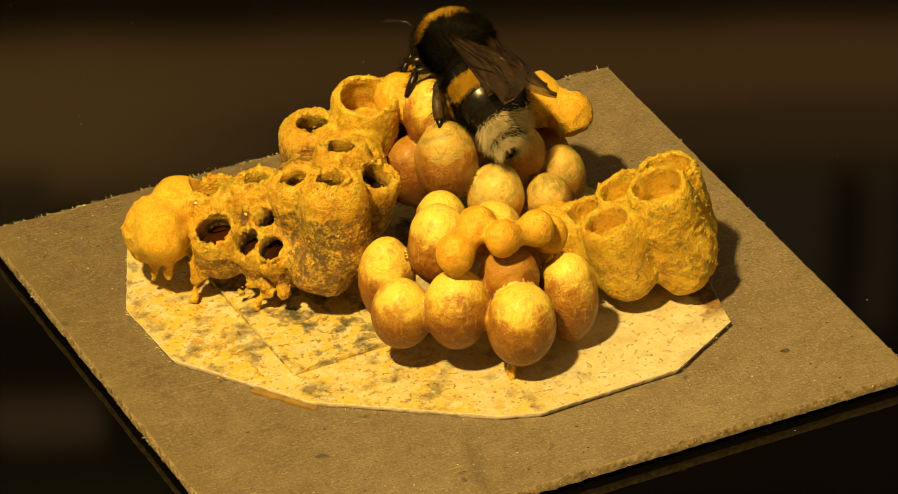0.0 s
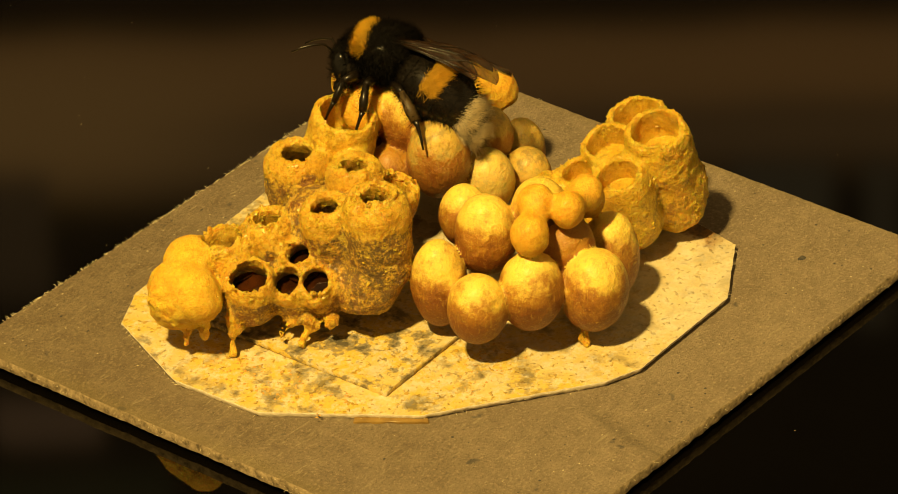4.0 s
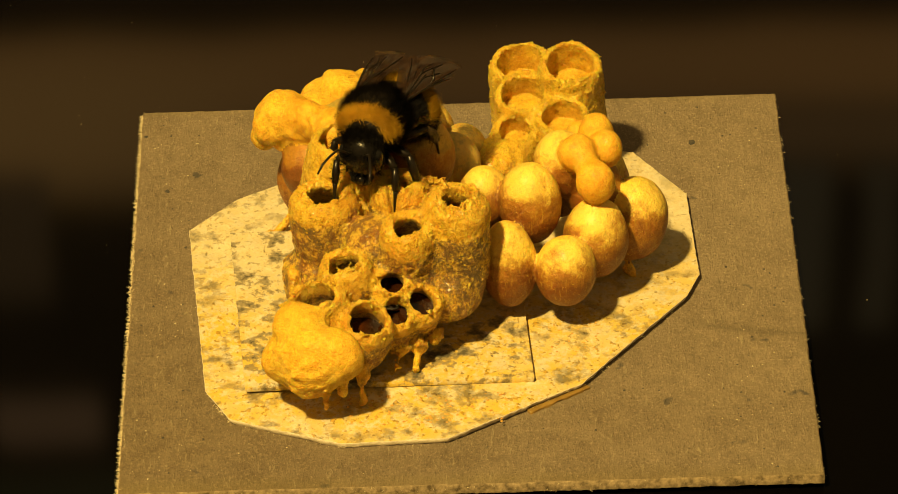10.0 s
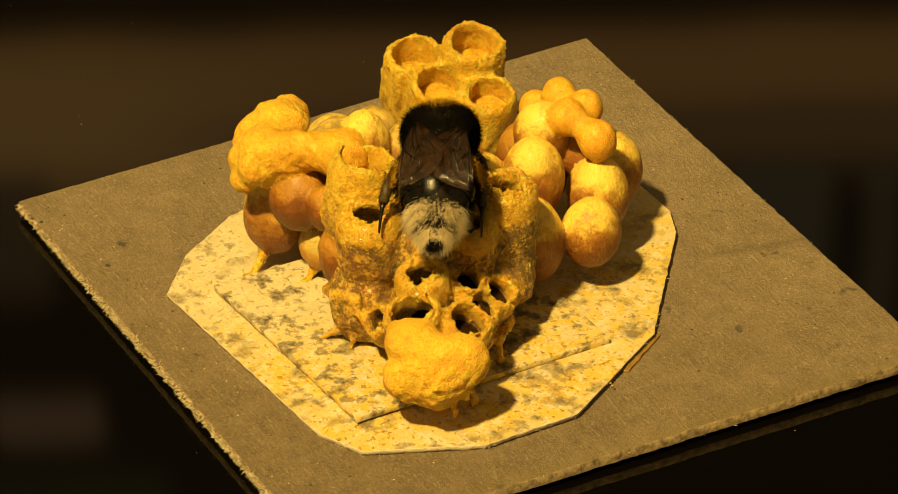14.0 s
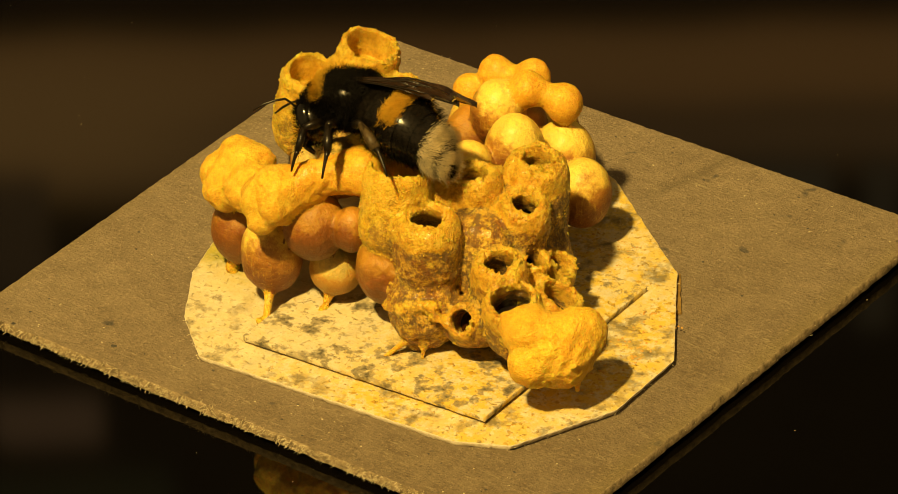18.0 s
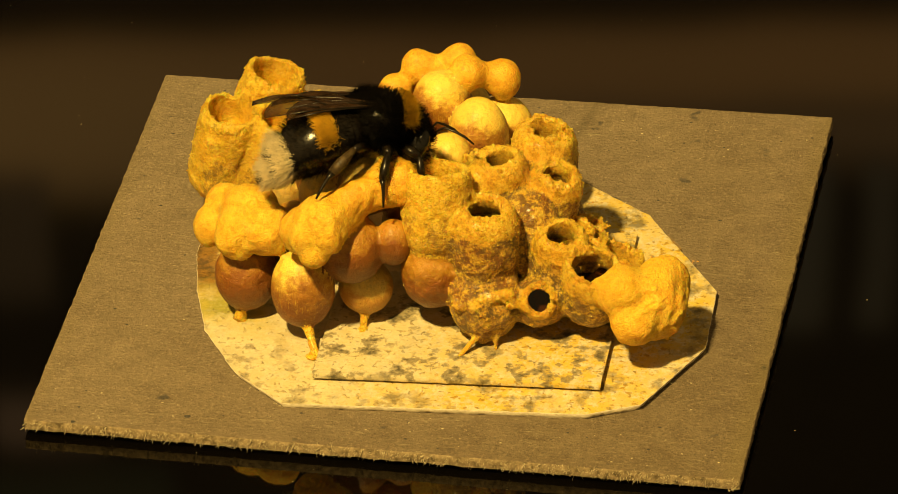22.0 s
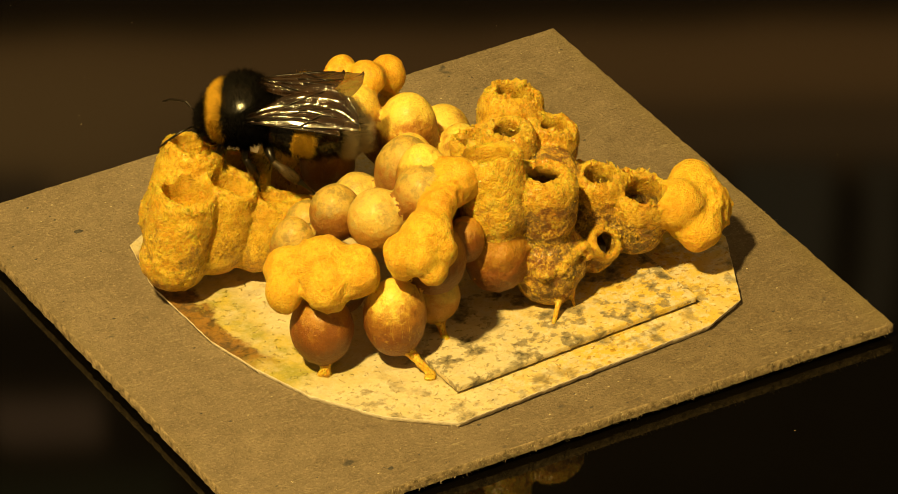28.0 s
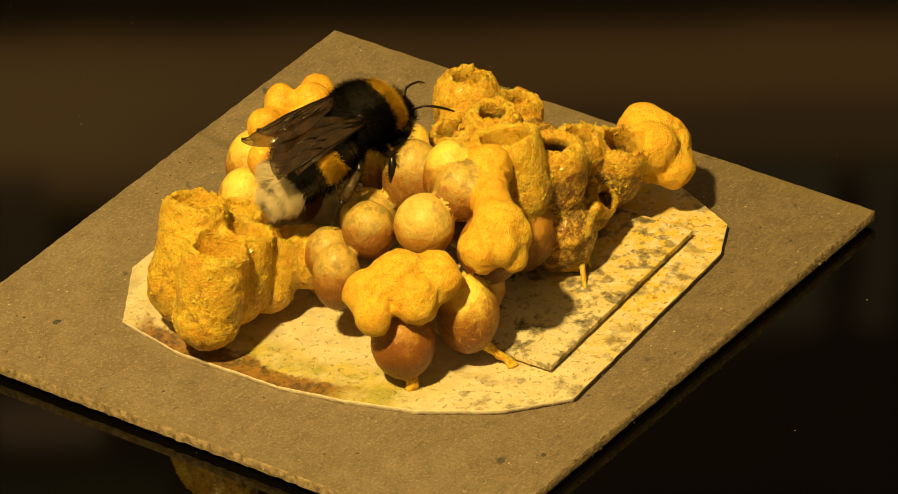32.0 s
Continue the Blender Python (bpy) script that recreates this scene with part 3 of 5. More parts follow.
def ellipsoid_bm(c, r, turn=(0, 0, 0), seg=24, rings=14):
    bm = bmesh.new()
    bmesh.ops.create_uvsphere(bm, u_segments=seg, v_segments=rings, radius=1.0)
    m = Matrix.Translation(Vector(c) * MM) @ Euler([radians(a) for a in turn]).to_matrix().to_4x4() @ Matrix.Diagonal((*(Vector(r) * MM), 1))
    bmesh.ops.transform(bm, matrix=m, verts=bm.verts)
    return bm


def tube_bm(points, radii, seg=8):
    """A round tube through places (mm) with a radius at each, closed at both ends."""
    bm = bmesh.new()
    pts = [Vector(p) for p in points]
    rings = []
    for i, p in enumerate(pts):
        way = (pts[min(i + 1, len(pts) - 1)] - pts[max(i - 1, 0)]).normalized()
        side = way.cross(Vector((0.31, 0.17, 0.93))).normalized()
        up = way.cross(side)
        rings.append([bm.verts.new((p + (side * math.cos(a) + up * math.sin(a)) * radii[i]) * MM) for a in (2 * math.pi * k / seg for k in range(seg))])
    for a, b in zip(rings, rings[1:]):
        for k in range(seg):
            bm.faces.new((a[k], a[(k + 1) % seg], b[(k + 1) % seg], b[k]))
    bm.faces.new(rings[0][::-1])
    bm.faces.new(rings[-1])
    bmesh.ops.recalc_face_normals(bm, faces=bm.faces)
    return bm


# ---- the turning ----
TURN = [24.66, 31.26, 37.86, 44.41, 50.9, 57.36, 63.82, 70.29, 76.78, 83.29, 89.83, 96.39, 103.0, 109.61, 116.22, 122.83, 129.39,
        135.94, 142.48, 149.04, 155.61, 162.2, 168.83, 175.46, 182.08, 188.64, 195.17, 201.69, 208.21, 214.73, 221.25, 227.74, 234.25]
TURNING = []


def turns(ob):
    TURNING.append(ob)
    return ob


# ---- setting ----
bm = bmesh.new()
bmesh.ops.create_grid(bm, x_segments=2, y_segments=2, size=1.2)
bmesh.ops.transform(bm, matrix=Matrix.Translation((0, 0.3, -1.8 * MM)), verts=bm.verts)
table = part("table_top", bm, GLASS, None, "glossy black glass table top in a dark room", False)
tagged(table, category="table top", kind="structure")


def backdrop_material():
    """A dim room, far out of focus: its brown light and dark painted as soft-edged glowing blocks."""
    m, nodes, links, b = material("dim_room_glow", 0.9, 0.0)
    v = coords(nodes, links)
    g = nodes.new("ShaderNodeSeparateXYZ")
    links.new(v, g.inputs[0])
    wob = node(nodes, "ShaderNodeTexNoise", Scale=14.0, Detail=1.0)
    links.new(v, wob.inputs["Vector"])
    x = maths(nodes, links, "MULTIPLY_ADD", wob.outputs["Fac"], 0.012, g.outputs["X"])
    z = maths(nodes, links, "MULTIPLY_ADD", wob.outputs["Fac"], 0.008, g.outputs["Z"])

    def soft(value, a, b_, blur):
        up, down = nodes.new("ShaderNodeMapRange"), nodes.new("ShaderNodeMapRange")
        for n, at, flip in ((up, a, False), (down, b_, True)):
            n.interpolation_type = "SMOOTHSTEP"
            links.new(value, n.inputs[0])
            n.inputs[1].default_value, n.inputs[2].default_value = at - blur, at + blur
            n.inputs[3].default_value, n.inputs[4].default_value = (1, 0) if flip else (0, 1)
        return maths(nodes, links, "MULTIPLY", up.outputs[0], down.outputs[0])

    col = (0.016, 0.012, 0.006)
    # blocks: sides, foot and head in metres, blur, colour of the glow
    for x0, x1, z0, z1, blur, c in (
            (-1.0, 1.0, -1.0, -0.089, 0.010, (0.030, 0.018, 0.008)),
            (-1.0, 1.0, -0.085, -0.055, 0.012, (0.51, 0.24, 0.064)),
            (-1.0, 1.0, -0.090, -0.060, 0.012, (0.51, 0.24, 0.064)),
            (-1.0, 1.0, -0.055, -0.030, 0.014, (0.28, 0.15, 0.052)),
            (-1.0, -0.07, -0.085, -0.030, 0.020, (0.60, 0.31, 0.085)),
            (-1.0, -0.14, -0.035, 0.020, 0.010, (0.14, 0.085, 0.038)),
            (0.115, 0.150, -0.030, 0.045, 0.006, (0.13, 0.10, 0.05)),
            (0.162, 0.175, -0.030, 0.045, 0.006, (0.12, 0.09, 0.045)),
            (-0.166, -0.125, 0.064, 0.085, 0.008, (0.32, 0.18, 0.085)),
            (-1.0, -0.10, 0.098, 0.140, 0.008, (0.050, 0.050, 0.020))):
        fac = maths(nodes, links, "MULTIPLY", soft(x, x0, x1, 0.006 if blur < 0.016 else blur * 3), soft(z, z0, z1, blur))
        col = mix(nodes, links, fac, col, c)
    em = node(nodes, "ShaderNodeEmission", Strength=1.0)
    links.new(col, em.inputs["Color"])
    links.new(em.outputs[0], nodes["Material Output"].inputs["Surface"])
    return m


# panel out of direct view, added so that the glass mirrors its glow
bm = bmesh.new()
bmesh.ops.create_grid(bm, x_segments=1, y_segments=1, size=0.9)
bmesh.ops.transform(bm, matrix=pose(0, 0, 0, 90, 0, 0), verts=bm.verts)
backdrop = part("backdrop", bm, backdrop_material(), None, "glowing panel painted as a dim brown room, mirrored in the table", False)
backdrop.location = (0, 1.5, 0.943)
tagged(backdrop, category="room", kind="structure")


# ---- boards ----
def sheet(name, outline, z0, z1, mat, edge_mat, base, label, category, wear=0.12, step=0.5, seed=1, chamfer=0.15, under=0.0):
    """A cut sheet of board with slightly worn, uneven edges; outline in mm."""
    rnd = random.Random(seed)
    pts = []
    for (ax, ay), (bx, by) in zip(outline, outline[1:] + outline[:1]):
        n = max(2, int(math.hypot(bx - ax, by - ay) / step))
        for i in range(n):
            pts.append(Vector((ax + (bx - ax) * i / n, ay + (by - ay) * i / n)))
    count = len(pts)
    centre = sum(pts, Vector((0, 0))) / count
    owner = thing(name, base, label, category)
    off = [noise.noise(Vector((p.x * 0.8, p.y * 0.8, seed))) * wear + rnd.uniform(-wear, wear) * 0.35 for p in pts]
    off2 = [o + noise.noise(Vector((p.x * 1.7, p.y * 1.7, seed + 9))) * wear * 1.3 for o, p in zip(off, pts)]
    out = [(p - centre).normalized() for p in pts]
    b = Vector(base)
    ring = lambda offs, z, inset: [(Vector((p.x + d.x * (o - inset), p.y + d.y * (o - inset), z)) - b) * MM for p, d, o in zip(pts, out, offs)]
    top_in, top, low = ring(off, z1, chamfer), ring(off, z1 - chamfer * 0.6, 0), ring(off2, z0, under)
    c = (Vector((centre.x, centre.y, z1)) - b) * MM
    faces = [(i, (i + 1) % count, count) for i in range(count)]
    link_mesh("face", top_in + [c], faces, mat, owner, "", False)
    idx = lambda k, i: k * count + i % count
    rim = [(idx(1, i), idx(1, i + 1), idx(0, i + 1), idx(0, i)) for i in range(count)] + [(idx(2, i), idx(2, i + 1), idx(1, i + 1), idx(1, i)) for i in range(count)]
    link_mesh("cut_edge", top_in + top + low, rim, edge_mat, owner, "pale frayed cut edge", True)
    link_mesh("underside", low + [(Vector((centre.x, centre.y, z0)) - b) * MM], [((i + 1) % count, i, count) for i in range(count)], mat, owner, "", False)
    return turns(owner)


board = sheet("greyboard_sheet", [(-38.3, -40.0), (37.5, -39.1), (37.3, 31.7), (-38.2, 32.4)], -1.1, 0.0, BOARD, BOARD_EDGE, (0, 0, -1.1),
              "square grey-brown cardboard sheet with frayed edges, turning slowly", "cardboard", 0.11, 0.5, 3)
base_card = sheet("cream_card_disc", [(11, 26), (-20.7, 23.7), (-26.2, 21.1), (-31.3, 9.5), (-30.9, -1.5), (-21.4, -15.7), (-5, -27.4), (-0.9, -28.9), (15.5, -28.2), (24.5, -22.7), (26.2, -14.4), (25.8, -1.4), (24.2, 6), (21.8, 13.4), (17.1, 20.8)],
                  0.004, 0.8, PAPER, CUT_EDGE, (0, 0, 0), "cream card with clipped corners, spotted with wax dust, on the cardboard", "card", 0.09, 0.4, 5, 0.05, 0.45)
small = sheet("small_card", [(-21.7, 19.5), (-20.9, -10.7), (9.4, -9.2), (8.6, 21.5)], 0.804, 1.5, CARD, CARD, (-6, -9, 0.8),
              "small cream card with grey mould blotches and wax crumbs", "card", 0.06, 0.4, 6, 0.04, 0.15)
glue = sheet("glue_strip", [(-24.9, -9.6), (-25.6, -10.4), (-21.2, -16.6), (-20.2, -15.6)], 0.004, 0.25, TAPE, TAPE, (-22.6, -13, 0),
             "strip of amber glue squeezed out beside the card", "glue", 0.25, 0.4, 11, 0.08)

# the small card lies a little lifted at one side
small.rotation_euler.x = radians(0.65)

# the turning stand under the board
bm = bmesh.new()
bmesh.ops.create_cone(bm, cap_ends=True, segments=48, radius1=14 * MM, radius2=14 * MM, depth=0.68 * MM)
stand = thing("turntable", (0, 0, -1.79), "black disc of a turntable under the cardboard", "turntable")
d = part("disc", bm, CHITIN, stand)
d.location = (0, 0, 0.34 * MM)
turns(stand)


# ---- nest: the comb of open wax cells ----
def honey_disc(owner, base, mouth, axis, r, down):
    a = Vector(axis).normalized()
    c = Vector(mouth) - a * down
    side = a.orthogonal().normalized()
    other = a.cross(side)
    verts, n = [], 20
    for ring, lift in ((1.0, 0.14), (0.8, 0.02), (0.4, 0.0)):
        verts += [(c + (side * math.cos(t) + other * math.sin(t)) * r * ring + a * lift - Vector(base)) * MM for t in (2 * math.pi * k / n for k in range(n))]
    verts.append((c - Vector(base)) * MM)
    faces = [(k + q * n, (k + 1) % n + q * n, (k + 1) % n + (q + 1) * n, k + (q + 1) * n) for q in (0, 1) for k in range(n)]
    faces += [(2 * n + k, 2 * n + (k + 1) % n, 3 * n) for k in range(n)]
    link_mesh("honey", verts, faces, HONEY, owner, "dark glossy honey in a cell")


comb_base = (-13, 5, 1.45)
comb = turns(thing("wax_cell_comb", comb_base, "mustard wax comb of ragged open cells, grey-stained below, on cards", "honeycomb"))
cells = [
    ("wax_cell", (-8.5, 2.8, 18.6), (0, 0, 1), 1.5, 2.15, 3.1, 10),
    ("wax_cell", (-12.4, -3.2, 18.6), (-0.08, -0.05, 1), 1.6, 2.3, 3.6, 12.5),
    ("wax_cell", (-14.6, 2.0, 16.7), (-0.22, 0.02, 1), 1.45, 2.1, 3.0, 9.5),
    ("wax_cell", (-8.2, 10.9, 17.2), (-0.02, 0.06, 1), 1.75, 2.4, 3.7, 9.0),
    ("wax_cell", (-16.0, 8.8, 13.4), (-0.1, 0.12, 1), 1.6, 2.15, 3.0, 9.0),
    ("wax_cell", (-19.8, 11.9, 11.5), (-0.1, 0.28, 1), 2.2, 2.7, 3.2, 8.0),
    ("wax_cell", (-22.1, 6.4, 10.0), (-0.35, -0.2, 1), 1.95, 2.4, 2.9, 7.0),
    ("wax_cell", (-19.3, 3.5, 9.0), (-0.65, -0.2, 1), 1.35, 1.85, 2.4, 6.0),
    ("wax_cell", (-18.0, 0.7, 9.5), (-0.65, -0.3, 1), 1.4, 1.9, 2.5, 6.5),
    ("wax_cell", (-17.1, 3.8, 11.2), (-0.6, -0.1, 1), 1.2, 1.7, 2.5, 7.0),
    ("wax_cell", (-6.3, -1.3, 16.4), (0.15, -0.35, 1), 1.7, 2.2, 2.9, 9.0),
    ("wax_cell", (-14.3, 13.4, 7.7), (-0.1, 1.0, 0.7), 1.15, 1.6, 2.0, 4.5),
]
shapes = [Cell(n, o, a, ro, rim, bo, dep, WAX, "", 0.42, 0.6) for n, o, a, ro, rim, bo, dep in cells]
shapes += [
    Cell("wax_pot", (-2.9, 8.4, 20.0), (0.0, -0.22, 1), 2.75, 3.2, 3.7, 10.0, WAX_CLEAN, "large open wax pot", 0.35, 0.55, 0.55, 2.4, None, 0.5, 5.0),
    Egg("cell_base", (-8.2, 11.4, 6.2), 3.9, 4.8, (0, 0, 1), WAX, "dark stained lower cell", 0.9, 0.5),
    Egg("cell_base", (-2.6, 10.4, 8.6), 3.5, 4.2, (0, 0, 1), COCOON_BROWN, "dark brown lower cell", 0.5, 0.5),
    Egg("cell_base", (-13.2, -1.8, 7.6), 3.8, 3.4, (0.3, 0.1, 1), WAX, "dark stained lower cell", 0.8, 0.5),
    Egg("cell_base", (-17.0, 5.0, 6.5), 3.2, 3.0, (0, 0, 1), WAX, "dark stained lower cell", 0.8, 0.5),
    Egg("cell_base", (-12.3, 5.6, 9.5), 3.8, 4.5, (0, 0, 1), WAX, "dark stained lower cell", 0.8, 0.5),
    Egg("cell_base", (-7.0, 4.5, 9.5), 3.8, 4.5, (0, 0, 1), WAX, "dark stained lower cell", 0.8, 0.5),
    Egg("cell_base", (-11.6, 0.2, 12.0), 3.6, 4.6, (0, 0, 1), WAX, "dark stained lower cell", 0.8, 0.5),
    Egg("cell_base", (-11.8, 5.8, 12.0), 3.2, 3.8, (0, 0, 1), WAX, "dark stained lower cell", 0.8, 0.5),
    Egg("cell_base", (-5.6, 4.6, 13.6), 3.0, 4.0, (0, 0, 1), WAX_CLEAN, "wax wall between cells", 1.0, 0.5),
    Egg("cell_base", (-14.0, 10.5, 6.0), 3.2, 2.6, (0, 0, 1), WAX, "dark stained lower cell", 0.8, 0.5),
    Egg("wax_lump", (-25.9, 12.2, 7.8), 3.9, 3.9, (0, 0, 1), LUMP, "solid orange wax lump", 1.2, 0.42),
    Egg("wax_lump", (-23.0, 13.6, 9.6), 2.8, 2.8, (0, 0, 1), LUMP, "solid orange wax lump", 0.8, 0.35),
    Egg("wax_lump", (-27.0, 9.6, 9.0), 2.8, 2.9, (0, 0, 1), LUMP, "solid orange wax lump", 0.8, 0.35),
    Egg("wax_lump", (-24.6, 15.0, 7.0), 2.5, 2.5, (0, 0, 1), LUMP, "solid orange wax lump", 0.8, 0.35),
    Rod("wax_drip", (-26.6, 10.2, 6.0), (-27.5, 11.0, 2.6), 0.75, 0.2, WAX_CLEAN, "hanging wax drip", 1.1, 0.8),
    Rod("wax_drip", (-26.3, 9.2, 6.0), (-26.6, 9.2, 3.6), 0.6, 0.2, WAX_CLEAN, "hanging wax drip", 1.1, 0.8),
    Rod("wax_drip", (-23.6, 7.2, 5.5), (-24.3, 7.2, 1.2), 0.8, 0.22, WAX_CLEAN, "wax drip reaching the card", 1.1, 0.8),
    Rod("wax_drip", (-7.6, 14.6, 3.2), (-5.9, 16.2, 1.4), 0.30, 0.22, WAX_CLEAN, "thin wax thread to the card", 0.15),
    Rod("wax_drip", (-9.6, 13.6, 3.6), (-9.7, 14.2, 1.8), 0.35, 0.2, WAX_CLEAN, "short wax drip", 0.2),
    Rod("wax_drip", (-18.5, 1.0, 4.6), (-19.6, 1.6, 2.2), 0.6, 0.2, WAX_CLEAN, "hanging wax flange", 1.4, 0.9),
    Rod("wax_drip", (-19.4, 3.0, 4.4), (-20.6, 3.8, 2.4), 0.6, 0.2, WAX_CLEAN, "hanging wax flange", 1.4, 0.9),
    Rod("wax_drip", (-17.4, -0.6, 4.8), (-17.0, -0.2, 2.9), 0.6, 0.2, WAX_CLEAN, "hanging wax flange", 1.4, 0.9),
    Rod("torn_wax", (-11.0, 14.2, 8.6), (-6.0, 14.9, 7.2), 0.55, 0.5, WAX_CLEAN, "torn wax edge", 1.0, 0.9),
    Rod("torn_wax", (-14.2, 12.8, 6.6), (-11.4, 14.4, 7.6), 0.55, 0.5, WAX_CLEAN, "torn wax edge", 1.0, 0.9),
]
build_nest(comb, comb_base, shapes, 0.165, 0.8, 4500)
for (n, o, a, ro, rim, bo, dep), down in zip(cells, (4.6, 6.0, 4.0, 6.5, 5.5, 4.2, 2.8, 2.0, 1.9, 2.4, 3.2, 3.0)):
    honey_disc(comb, comb_base, o, a, bo - 0.35, down)

# ---- nest: the cluster of silk cocoons with a string of wax lumps ----
front_base = (-3, -16, 0.8)
front = turns(thing("cocoon_cluster", front_base, "pale yellow silk cocoons, brown below, under orange wax beads", "cocoons", "cocoon clusters"))
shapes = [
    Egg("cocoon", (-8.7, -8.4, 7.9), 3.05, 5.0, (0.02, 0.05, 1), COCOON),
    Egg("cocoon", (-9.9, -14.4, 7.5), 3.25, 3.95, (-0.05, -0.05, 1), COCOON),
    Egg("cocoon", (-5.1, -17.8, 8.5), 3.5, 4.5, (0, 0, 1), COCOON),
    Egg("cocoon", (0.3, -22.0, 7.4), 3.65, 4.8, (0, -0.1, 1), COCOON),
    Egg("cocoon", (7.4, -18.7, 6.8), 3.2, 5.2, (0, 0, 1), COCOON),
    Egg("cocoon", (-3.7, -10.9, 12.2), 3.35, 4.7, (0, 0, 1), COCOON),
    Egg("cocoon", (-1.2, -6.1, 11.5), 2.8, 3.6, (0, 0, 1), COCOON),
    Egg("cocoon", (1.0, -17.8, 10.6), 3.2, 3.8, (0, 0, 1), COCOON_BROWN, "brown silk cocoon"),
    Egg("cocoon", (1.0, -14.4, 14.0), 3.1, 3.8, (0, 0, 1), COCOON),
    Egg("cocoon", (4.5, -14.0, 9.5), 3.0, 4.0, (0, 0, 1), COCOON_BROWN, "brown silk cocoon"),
    Egg("wax_bead", (-5.1, -17.9, 15.4), 2.05, 2.25, (0, 0, 1), LUMP_SMOOTH, "smooth orange wax bead", 0.35, 0.45, 0.8),
    Egg("wax_bead", (-1.7, -16.1, 17.0), 1.95, 2.05, (0, 0, 1), LUMP_SMOOTH, "smooth orange wax bead", 0.35, 0.45, 0.8),
    Egg("wax_bead", (-0.2, -19.1, 16.5), 1.85, 2.15, (0, 0, 1), LUMP_SMOOTH, "smooth orange wax bead", 0.35, 0.45, 0.8),
    Egg("wax_bead", (4.2, -18.2, 16.0), 1.85, 2.05, (0, 0, 1), LUMP_SMOOTH, "smooth orange wax bead", 0.35, 0.45, 0.8),
    Egg("wax_bead", (6.4, -16.6, 13.6), 1.90, 2.15, (0, 0, 1), LUMP_SMOOTH, "smooth orange wax bead", 0.35, 0.45, 0.8),
    Rod("wax_bridge", (-4.6, -17.6, 15.9), (-1.7, -16.4, 16.8), 1.25, 1.25, LUMP_SMOOTH, "smooth orange wax bridge", 0.3, 0.5, 0.9),
    Rod("wax_bridge", (0.0, -18.8, 16.3), (4.2, -18.2, 15.9), 1.25, 1.25, LUMP_SMOOTH, "smooth orange wax bridge", 0.3, 0.5, 0.9),
    Rod("wax_drip", (-0.7, -20.9, 3.6), (-0.75, -21.7, 0.9), 0.45, 0.5, WAX_CLEAN, "wax drip reaching the card", 1.0, 0.9),
]
build_nest(front, front_base, shapes, 0.23, 0.45)

# ---- nest: the cup comb ----
cups_base = (18, -12, 0.8)
cups = turns(thing("wax_cup_comb", cups_base, "bright yellow wax comb of five deep open cups", "honeycomb"))
up = (-0.33, 0.05, 1)
shapes = [
    Cell("wax_cup", (19.4, -15.9, 15.5), (-0.28, 0.0, 1), 2.6, 3.0, 3.7, 13.5, WAX_CLEAN, "", 0.5, 0.6, 1.0, 5.0, None, 0.6, 4.2),
    Cell("wax_cup", (23.2, -10.5, 13.7), (-0.22, 0.05, 1), 2.6, 3.0, 3.6, 11.8, WAX_CLEAN, "", 0.5, 0.6, 1.0, 5.0, None, 0.6, 4.2),
    Cell("wax_cup", (17.8, -10.6, 12.9), up, 2.3, 2.75, 3.35, 10.8, WAX_CLEAN, "", 0.32, 0.6, 1.0, 4.0, None, 0.6, 3.4),
    Cell("wax_cup", (13.9, -14.8, 12.3), up, 2.25, 2.65, 3.3, 10.5, WAX_CLEAN, "", 0.32, 0.6, 1.0, 4.0, None, 0.6, 3.6),
    Cell("wax_cup", (13.8, -9.6, 10.6), up, 1.75, 2.2, 3.0, 9.0, WAX_CLEAN, "", 0.32, 0.6, 1.1, 4.0, None, 0.6, 2.8),
    Egg("cup_base", (19.5, -12.6, 6.6), 4.4, 4.4, (0, 0, 1), WAX_CLEAN, "solid wax foot", 0.9, 0.5),
    Egg("cup_base", (16.4, -13.0, 6.2), 4.2, 4.0, (0, 0, 1), WAX_CLEAN, "solid wax foot", 0.9, 0.5),
    Egg("cup_base", (11.2, -7.8, 7.0), 3.4, 3.8, (0.8, 0.2, 1), WAX_CLEAN, "wax wall running to the cocoons", 0.9, 0.5),
    Egg("cup_base", (22.6, -16.8, 6.4), 2.9, 4.6, (0.2, 0, 1), WAX_CLEAN, "torn wax wall", 0.9, 0.6),
    Egg("cup_base", (21.8, -13.6, 9.0), 3.4, 4.6, (0, 0, 1), WAX_CLEAN, "wax wall between cups", 0.9, 0.5),
]
build_nest(cups, cups_base, shapes, 0.175, 0.8, 3600)

